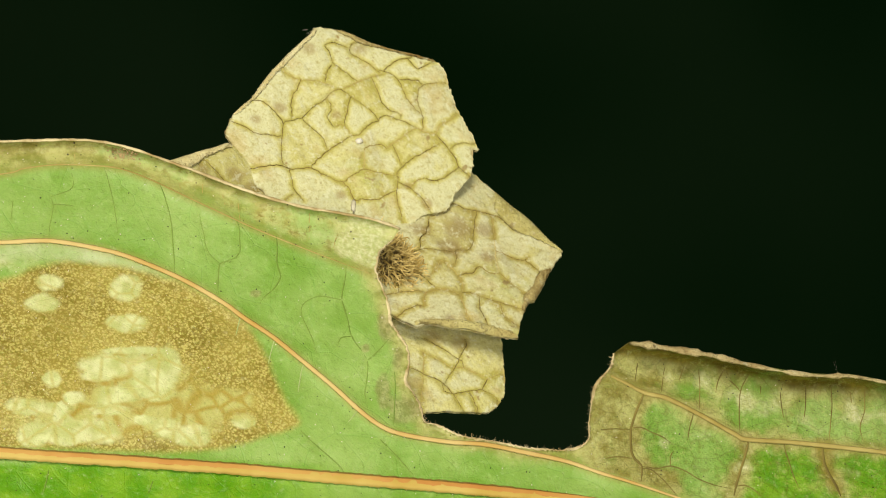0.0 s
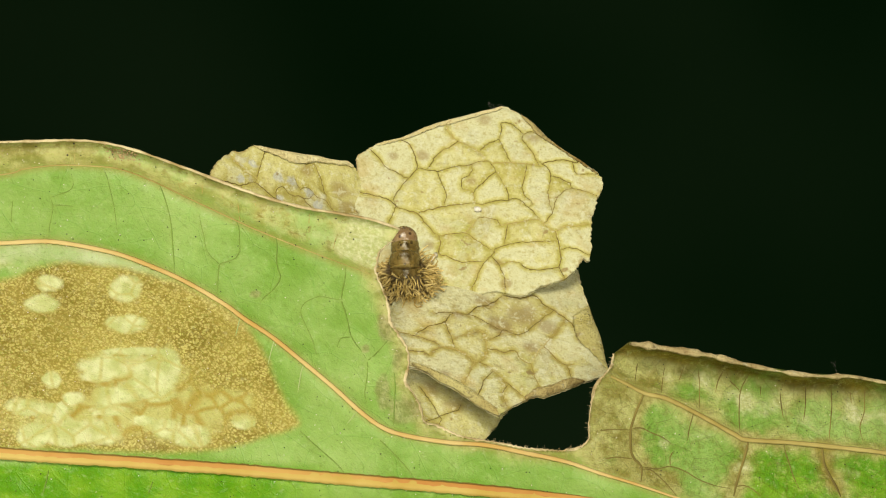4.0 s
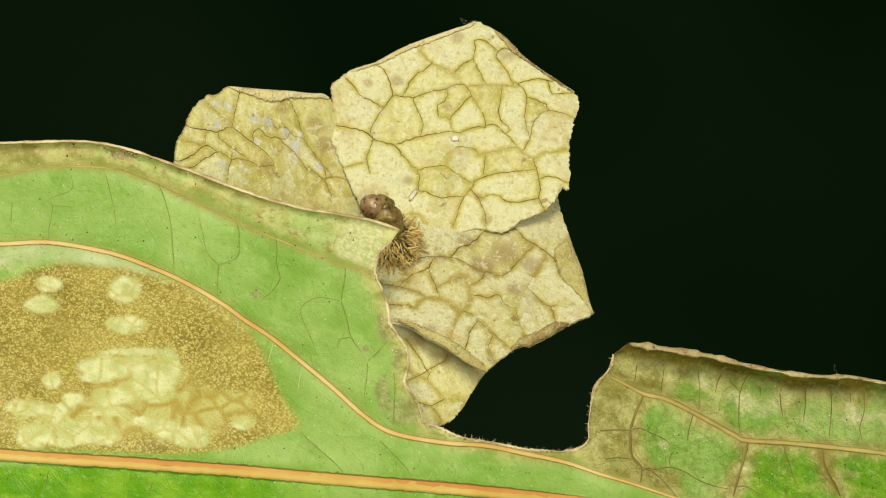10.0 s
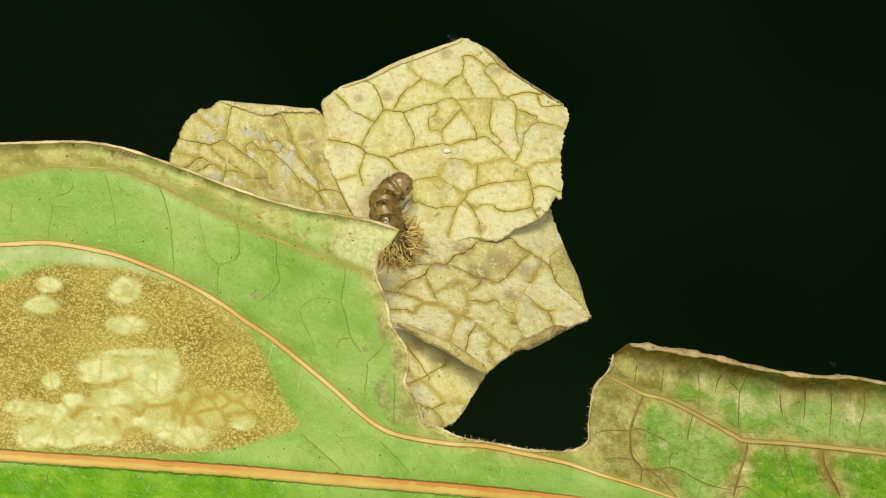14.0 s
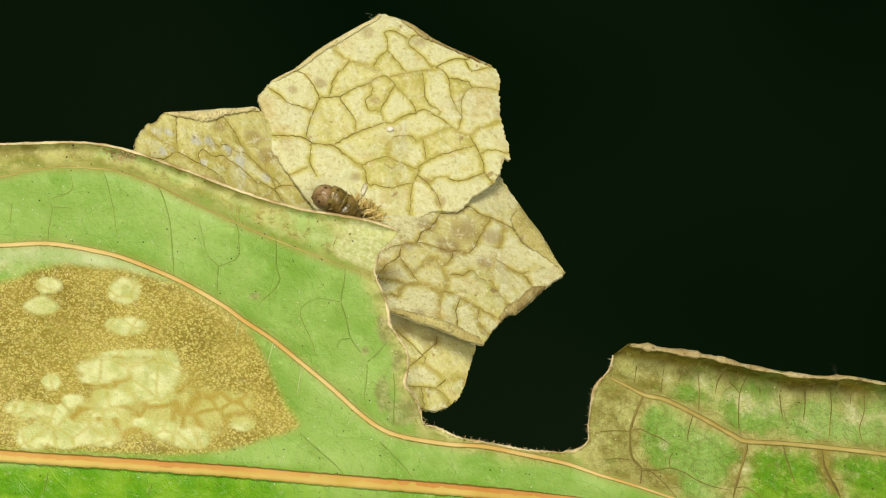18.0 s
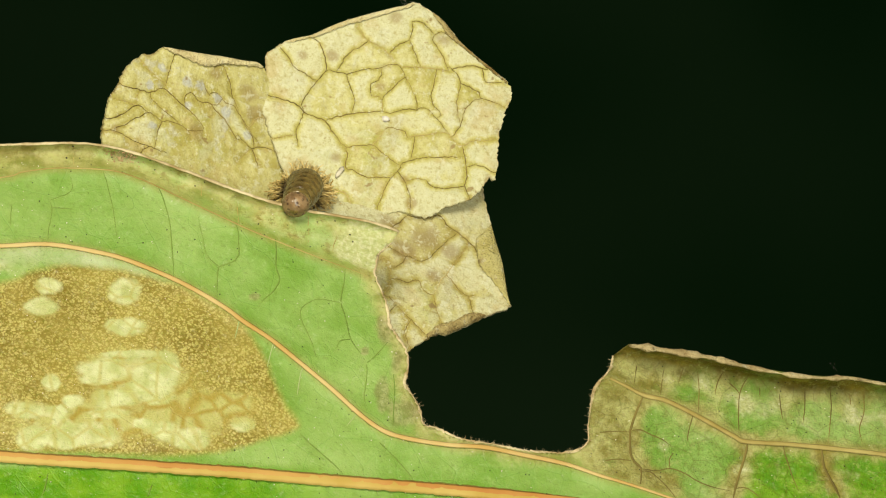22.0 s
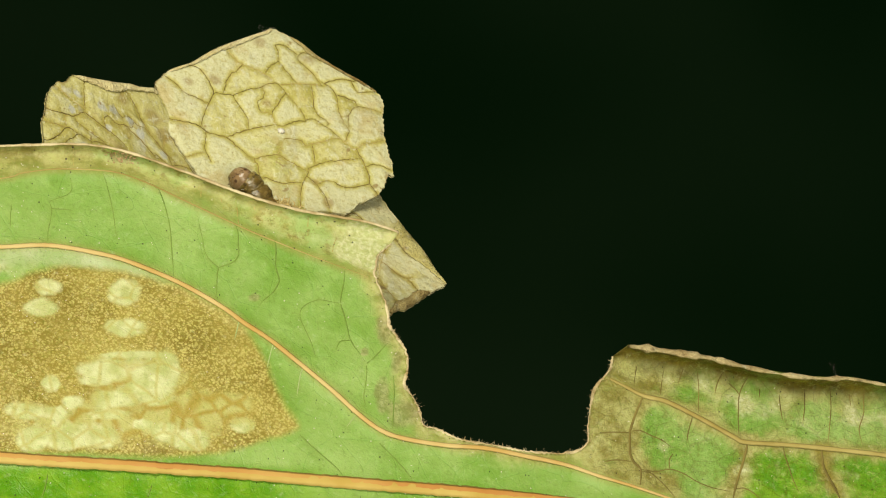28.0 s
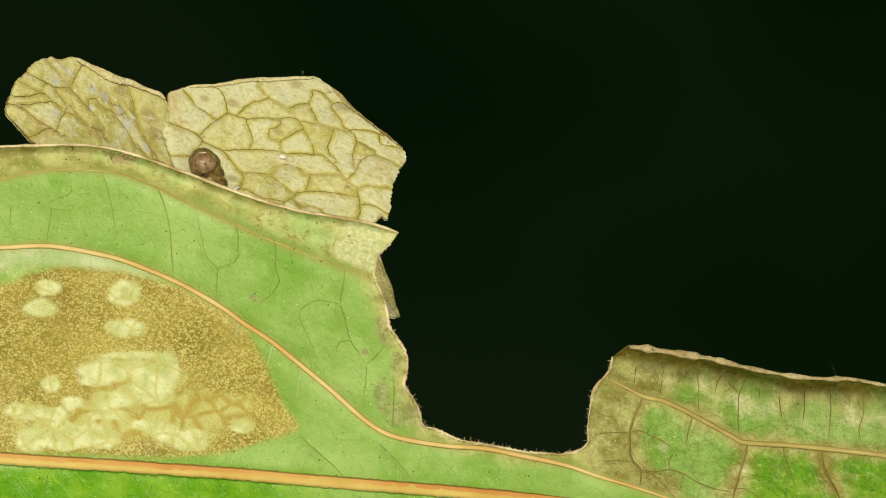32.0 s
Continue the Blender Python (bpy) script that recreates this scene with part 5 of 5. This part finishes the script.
def scatter(name, count, size, material, label, seed, where):
    rng = np.random.RandomState(seed)
    q = np.stack([rng.uniform(-25.5, 25.5, count * 4), rng.uniform(-14.5, 6.0, count * 4)], 1)
    q = q[inside(q, leaf_loop)]
    q = q[where(q)][:count]
    d = leaf_depth(q)
    grains = [pebble((x, y - 0.01, z), size * rng.uniform(0.5, 1.4), i, (1, 0.5, 1)) for i, ((x, z), y) in enumerate(zip(q, d))]
    return tagged(part(name, *joined(grains), material, leaf, label), kind="stuff")


scatter("black_specks", 260, 0.034, BLACK_SPECK, "scattered black fungus specks", 21, lambda q: ~inside(q, scorch_loop[:-1]))
scatter("pale_dust", 280, 0.028, WHITE_DOT, "grains of pale dust", 22, lambda q: q[:, 0] < 99)
edge_near = lambda q: (line_distance(q, upper) < 1.5) | (line_distance(q, flap) < 1.6)
scatter("lip_dots", 90, 0.05, BLACK_SPECK, "dark dots in a row under the lip", 24, lambda q: (line_distance(q, upper) < 0.42) & (line_distance(q, upper) > 0.14))
scatter("edge_specks", 130, 0.045, BLACK_SPECK, "black specks in the gutter along the margin", 23, edge_near)
crumbs = []
for i in range(90):
    q = np.array([[-18.2 + rng.normal(0, 0.6), 0.0]])
    q[0, 1] = np.interp(q[0, 0], upper[:, 0], upper[:, 1]) - abs(rng.normal(0.30, 0.22)) - 0.06
    crumbs.append(pebble((q[0, 0], leaf_depth(q)[0] - 0.01, q[0, 1]), rng.uniform(0.03, 0.085), i, (1, 0.6, 1)))
tagged(part("debris_crumbs", *joined(crumbs), DEBRIS, leaf, "red-brown crumbs caught along the lip"), kind="stuff")
strands = []
for s in range(2):
    p = np.array([22.1 + 0.06 * s, -0.7, -7.2])
    w = smooth_line([p, p + rng.normal(0, 0.10, 3) + (-0.1, 0, 0.45), p + rng.normal(0, 0.2, 3) + (-0.2, 0, 0.95)], 0.08)
    strands.append(tube(w, 0.0014, 3))
tagged(part("silk_wisps", *joined(strands), HAIR, leaf, "wisps of grey silk on the rolled margin"), kind="stuff")

# ---- the case of dried leaf pieces ----
case = holder("leaf_case", CASE_ROWS[0][1], None, "portable case of overlapping dried straw-coloured leaf pieces", "caterpillar case")


def close_network(lines, loop, seed):
    """Lead each loose end of a vein on to the nearest vein or edge ahead of it."""
    rng = np.random.RandomState(seed + 9)
    out = [l.copy() for l in lines]
    for i in range(len(out)):
        for end in (0, 1):
            l = out[i] if end else out[i][::-1]
            p, way = l[-1], l[-1] - l[max(0, len(l) - 4)]
            way = way / max(np.hypot(*way), 1e-9)
            others = np.vstack([o for j, o in enumerate(out) if j != i] + [loop])
            to = others - p
            d = np.hypot(*to.T)
            if d.min() < 0.12:
                continue
            ahead = (to @ way) / np.maximum(d, 1e-9)
            cost = d * (1.6 - ahead) + 99 * (ahead < 0.25)
            k = cost.argmin()
            if cost[k] > 1.1:
                continue
            mid = 0.5 * (p + others[k]) + 0.12 * d[k] * way + rng.normal(0, 0.05, 2)
            l = np.vstack([l[:-1], smooth_line([l[-1], mid, others[k]], 0.2)])
            out[i] = l if end else l[::-1]
    return out


def cell_tones(q, near, step, seed):
    """One random tone for each field that the veins close in, softened at its edges."""
    rng = np.random.RandomState(seed)
    size = step * 1.25
    key = np.floor((q - q.min(0)) / size).astype(int)
    shape = key.max(0) + 1
    wall = np.zeros(shape)
    np.maximum.at(wall, (key[:, 0], key[:, 1]), np.where(near < 0.16, 1.0, 0.0))
    label = np.where(wall > 0, -1, np.arange(wall.size).reshape(shape))
    for _ in range(60):
        old = label.copy()
        for axis in (0, 1):
            for by in (1, -1):
                other = np.roll(label, by, axis)
                label = np.where((label >= 0) & (other >= 0), np.maximum(label, other), label)
        if (old == label).all():
            break
    tones = rng.uniform(0, 1, wall.size + 1)
    grid = np.where(label >= 0, tones[label], 0.5)
    for _ in range(2):
        grid = (grid * 2 + np.roll(grid, 1, 0) + np.roll(grid, -1, 0) + np.roll(grid, 1, 1) + np.roll(grid, -1, 1)) / 6
    return grid[key[:, 0], key[:, 1]]


def panel(name, outline, veins, stains, where, step, material, label, seed, greys=(), thick=0.12):
    rng = np.random.RandomState(seed)
    loop = smooth_line(outline + outline[:1], 0.13)[:-1]
    loop = loop + rng.normal(0, 0.030, loop.shape) + np.stack([waves(loop, 1.2, seed), waves(loop, 1.2, seed + 1)], 1) * 0.03
    lines = close_network([smooth_line(l, 0.2) for l in veins], loop, seed)
    for l in lines:
        l[1:-1] += rng.normal(0, 0.022, l[1:-1].shape)

    def depth(q):
        near = np.full(len(q), 1e9)
        for l in lines:
            near = np.minimum(near, line_distance(q, l))
        e = line_distance(q, np.vstack([loop, loop[:1]]))
        y = 0.13 * waves(q, 7.5, seed + 3) + 0.025 * waves(q, 1.7, seed + 5)
        y += -0.014 * np.clip(near / 0.4, 0, 1) ** 0.6
        return y + 0.07 * hump(e, 0.25)

    def masks(q):
        near = np.full(len(q), 1e9)
        for l in lines:
            near = np.minimum(near, line_distance(q, l))
        e = line_distance(q, np.vstack([loop, loop[:1]]))
        blot, grey = np.zeros(len(q)), np.zeros(len(q))
        for x, z, r in stains:
            blot = np.maximum(blot, hump(np.hypot(q[:, 0] - x, q[:, 1] - z), r))
        for x, z, r in greys:
            grey = np.maximum(grey, hump(np.hypot(q[:, 0] - x, q[:, 1] - z), r))
        return {"cell": np.clip(near / 0.34, 0, 1), "vein": hump(near, 0.075), "blot": blot, "grey": grey, "edge": hump(e, 0.30),
                "tone": cell_tones(q, near, step, seed)}

    ob = sheet(name, loop, step, depth, thick, material, case, label, masks, seed)
    ob.matrix_basis = where
    for i, l in enumerate(lines):
        v, f = tube(on_sheet(l, depth, 0.02), taper(len(l), 0.019 if i % 3 else 0.026), 6, 0.8, 0.3, i)
        part("vein", v, f, LIGHT_VEIN if i % 5 == 2 else TAN_VEIN, ob)
    return ob, depth


def fold(parent, depth, lines, lift, label, seed, material):
    """A strip of the rim folded over on to the face: it bulges, and its free edge stands a little off."""
    a = smooth_line(lines[0], 0.14)
    b = smooth_line(lines[1], 0.14)
    b = b[np.linspace(0, len(b) - 1, len(a)).round().astype(int)]
    rng = np.random.RandomState(seed)
    b[1:-1] += rng.normal(0, 0.03, b[1:-1].shape)
    ends = np.minimum(1, np.minimum(np.arange(len(a)), np.arange(len(a))[::-1]) / 4)
    rows = []
    for k, (s, h) in enumerate(((-0.04, -0.06), (0.0, 0.35), (0.25, 0.95), (0.55, 1.0), (0.85, 0.75), (1.0, 0.55), (0.97, 0.25))):
        q = a * (1 - s) + b * s
        y = depth(q) - 0.02 - (lift * h) * (0.35 + 0.65 * ends) * (1 + 0.25 * waves(q * 2, 2.0, seed + k))
        rows.append(np.stack([q[:, 0], y, q[:, 1]], 1))
    n = len(a)
    verts = [tuple(p) for r in rows for p in r]
    faces = [(k * n + i, k * n + i + 1, (k + 1) * n + i + 1, (k + 1) * n + i) for k in range(len(rows) - 1) for i in range(n - 1)]
    return part("folded_rim", verts, faces, material, parent, label)


front, front_depth = panel("front_piece", front_outline, front_veins, front_stains, pose(0, 0, 0), 0.12, FRONT_DRY, "large pale straw-coloured dried leaf piece with tan veins", 31)
side, side_depth = panel("side_piece", side_outline, side_veins, side_stains, SIDE_POSE, 0.13, SIDE_DRY, "duller brownish dried leaf piece with pointed corner", 41)
lower, lower_depth = panel("lower_piece", lower_outline, lower_veins, lower_stains, LOWER_POSE, 0.17, FRONT_DRY, "small pale dried leaf piece under the others", 51)
rear, rear_depth = panel("back_piece", back_outline, back_veins, back_stains, BACK_POSE, 0.13, BACK_DRY, "dried leaf piece with grey mould patches", 61, mould_spots)
fold(front, front_depth, front_fold, 0.16, "cream folded rim", 1, FOLD)
fold(front, front_depth, front_crust, 0.13, "crumbling brown and white rim", 2, CRUST)
fold(side, side_depth, side_fold, 0.16, "broad dull straw folded rim", 3, SIDE_FOLD)
fold(side, side_depth, side_roll, 0.22, "dark brown crumpled rim", 4, CRUST)
fold(side, side_depth, side_lip, 0.14, "straw-coloured curled lip with brown specks", 5, LIP)
fold(rear, rear_depth, back_fold, 0.22, "tan folded rim with a reddish edge", 6, FOLD)
y = front_depth(np.array([(-1.03, -0.55)]))[0]
v, f = pebble((-1.03, y - 0.08, -0.55), 0.24, 3, (1.2, 0.5, 0.95))
part("white_dot", v, f, WHITE_DOT, front, "white round crust")
y = front_depth(np.array([(-3.46, -4.35)]))[0]
v, f = pebble((0, 0, 0), 0.30, 5, (0.55, 0.16, 1.7))
flake = part("white_flake", v, f, FLAKE, front, "white papery flake")
flake.matrix_basis = mm_pose(-3.46, y - 0.12, -4.35, 0, 28, 0)
wisps = []
for s in range(6):
    p = np.array([rng.uniform(-0.3, 0.3), -0.05, 7.1 + rng.uniform(-0.2, 0.05)])
    wisps.append(tube(smooth_line([p, p + rng.normal(0, 0.1, 3) + (-0.2, 0, 0.12), p + rng.normal(0, 0.12, 3) + (-0.35, 0, 0.3)], 0.06), 0.0025, 3))
tagged(part("silk_wisps", *joined(wisps), HAIR, front, "wisps of grey silk"), kind="stuff")

# the mouth of the case: a silk sleeve with a thick fringe of bristles
AXIS = Vector((-0.10, -0.45, 0.88)).normalized()
TURN = Vector((0, -1, 0)).rotation_difference(AXIS).to_matrix().to_4x4()
mouth = holder("mouth", MOUTH_ROWS[0][1], case, "bristly brown opening of the case")
v, f = lathe([(-3.0, 1.05), (-1.8, 1.2), (-0.8, 1.24), (-0.2, 1.12), (0.20, 1.0), (0.28, 0.98), (0.1, 0.94), (-0.4, 0.92), (-1.0, 0.6), (-1.3, 0.02)], 22)
sleeve = part("sleeve", v, f, SILK, mouth, "dark brown silk sleeve")
sleeve.matrix_basis = TURN
rng = np.random.RandomState(77)
sticks = []
for i in range(1500):
    a = rng.uniform(0, 2 * math.pi)
    s = rng.uniform(-3.0, 0.35)
    r = 1.26 if s < -0.8 else 1.26 - 0.25 * (s + 0.8)
    n = np.array([math.sin(a), 0, math.cos(a)])
    p = n * r + (0, -s, 0)
    w = n * rng.uniform(0.5, 1.1) + (0, rng.uniform(-0.5, 0.9), 0) + rng.normal(0, 0.32, 3)
    w *= rng.uniform(0.5, 1.15) / np.linalg.norm(w)
    b = rng.normal(0, 0.11, 3)
    sticks.append(tube([p, p + 0.5 * w + b, p + 0.8 * w + 0.8 * b, p + w], [0.040, 0.042, 0.036, 0.018], 5))
fringe = tagged(part("fringe", *joined(sticks), BRISTLE, mouth, "thick fringe of tan bristles", False, {"tip": np.tile(np.repeat([0, 0.5, 0.8, 1], 5), len(sticks))}), kind="stuff")
fringe.matrix_basis = TURN

# ---- the caterpillar ----
BODY_ROWS = BODY_ROWS_A + BODY_ROWS_B + BODY_ROWS_C + BODY_ROWS_D
caterpillar = holder("caterpillar", mm_pose(*BODY_ROWS[0][1]), None, "olive-brown mottled caterpillar reaching out of its case", "caterpillar")


def ring_shape(squash):
    def shape(a, x, y, z):
        dent = 1 - 0.05 * math.cos(3 * a) * (math.cos(a) < 0.2)
        return (x * dent, y, z * (squash if z < 0 else 1.0) * dent)
    return shape


def segment(r, material):
    """One body ring with three folds."""
    prof = []
    for i in range(17):
        s = -0.62 + 1.24 * i / 16
        k = math.sqrt(max(0.0, 1 - abs(s / 0.66) ** 3.2))
        prof.append((s, r * k * (1 - 0.045 * abs(math.sin(s * 7.2)))))
    v, f = lathe(prof, 22, ring_shape(0.9))
    return part("body_ring", v, f, material, caterpillar)


def leg(parent, side, r):
    """A short jointed leg under a ring."""
    path = [(side * 0.30 * r, 0.05, -0.66 * r), (side * 0.34 * r, -0.05, -0.92 * r), (side * 0.26 * r, -0.18, -1.06 * r), (side * 0.20 * r, -0.28, -1.08 * r)]
    v, f = tube(smooth_line(path, 0.08), np.linspace(0.15, 0.05, len(smooth_line(path, 0.08))) * r, 8)
    return part("leg", v, f, SKIN, parent)


RADII = [0.84, 0.94, 1.0, 1.04, 1.05, 1.02, 0.95]
rings = []
for i, r in enumerate(RADII):
    ob = segment(r, SKIN)
    if i < 3:
        leg(ob, -1, r), leg(ob, 1, r)
    # pale fold at the hind end of the ring
    v, f = lathe([(-0.60, 0.60 * r), (-0.54, 0.80 * r), (-0.46, 0.90 * r), (-0.38, 0.93 * r), (-0.34, 0.86 * r)], 22, ring_shape(0.9))
    part("ring_fold", v, f, PALE_SKIN, ob, "pale fold between the rings")
    if i == 0:
        v, f = lathe([(0.14, 0.93 * r), (0.24, 0.97 * r), (0.36, 0.95 * r), (0.46, 0.86 * r), (0.48, 0.74 * r)], 22, ring_shape(0.9))
        part("neck_band", v, f, PALE_SKIN, ob, "pale band behind the head")
    rings.append(ob)


def head_shape(a, x, y, z):
    groove = 1 - 0.03 * math.exp(-(x / 0.13) ** 2) * (z > 0)
    return (x * 1.02, y, z * groove * 0.95)


prof = [(0.76 * math.sin(math.radians(d)), 0.77 * math.cos(math.radians(d))) for d in range(-60, 90, 10)] + [(0.755, 0.04)]
v, f = lathe(prof, 26, head_shape)
head = part("head", v, f, HEAD_SKIN, caterpillar, "glossy red-brown head capsule")
for s in (-1, 1):
    v, f = tube(smooth_line([(s * 0.18, -0.45, -0.30), (s * 0.13, -0.60, -0.28), (s * 0.03, -0.66, -0.24)], 0.06), 0.06, 8)
    part("mandible", v, f, DARK_HORN, head, "dark mandible")
    for j in range(4):
        b = math.radians(-10 - 22 * j)
        v, f = pebble((s * 0.56 * math.cos(b * 0.5), -0.34 - 0.05 * j, 0.48 * math.sin(b)), 0.04, j)
        part("eye", v, f, DARK_HORN, head, "black simple eye")
    v, f = tube([(s * 0.34, -0.45, -0.24), (s * 0.37, -0.56, -0.25), (s * 0.37, -0.62, -0.24)], [0.05, 0.04, 0.02], 6)
    part("antenna", v, f, PALE_SKIN, head)
v, f = lathe([(0.60, 0.30), (0.70, 0.24), (0.745, 0.12), (0.75, 0.02)], 12, lambda a, x, y, z: (x, y, z * 0.7 - 0.20))
part("upper_lip", v, f, PALE_SKIN, head, "pale upper lip")


def facing(way):
    return Vector((0, -1, 0)).rotation_difference(Vector(way).normalized())


def body_poses():
    """Poses of the head and the rings along a curve from the mouth through the neck to the head, row by row."""
    table = [[] for _ in range(len(RADII) + 1)]
    base = []
    for t, collar, neck, tip in BODY_ROWS:
        c, n, h = (np.array(p) for p in (collar, neck, tip))
        a = np.array(AXIS)
        line = smooth_line([c - 1.6 * a, c - 0.3 * a, 0.5 * (c + 0.6 * a) + 0.5 * (0.6 * c + 0.4 * n), n, h], 0.05)[::-1]
        run = np.concatenate([[0], np.cumsum(np.linalg.norm(np.diff(line, axis=0), axis=1))])
        base.append((t, mm_pose(*c)))
        for i in range(len(RADII) + 1):
            s = min(0.28 if i == 0 else 0.86 + 0.80 * (i - 1), run[-1] - 0.2)
            p = [np.interp(s, run, line[:, k]) for k in range(3)]
            p0 = [np.interp(max(0, s - 0.35), run, line[:, k]) for k in range(3)]
            p1 = [np.interp(s + 0.35, run, line[:, k]) for k in range(3)]
            way = np.array(p0) - np.array(p1)
            m = Matrix.Translation(Vector(p - c) * MM) @ facing(way).to_matrix().to_4x4()
            table[i].append((t, m))
    return base, table


# ---- what moves ----
def motions():
    walk(leaf, [(0, mm_pose(0.06, 0, 0.16, 0, 0.10, 0)), (6, mm_pose(0.04, 0, 0.12, 0, 0.07, 0)), (13, mm_pose(0.02, 0, 0.08, 0, 0.05, 0)),
                (23, mm_pose(0, 0, 0)), (32, mm_pose(-0.03, 0, -0.06, 0, -0.04, 0))])
    walk(case, CASE_ROWS)
    walk(mouth, MOUTH_ROWS)
    base, table = body_poses()
    walk(caterpillar, base)
    for ob, rows in zip([head] + rings, table):
        walk(ob, rows)


motions()
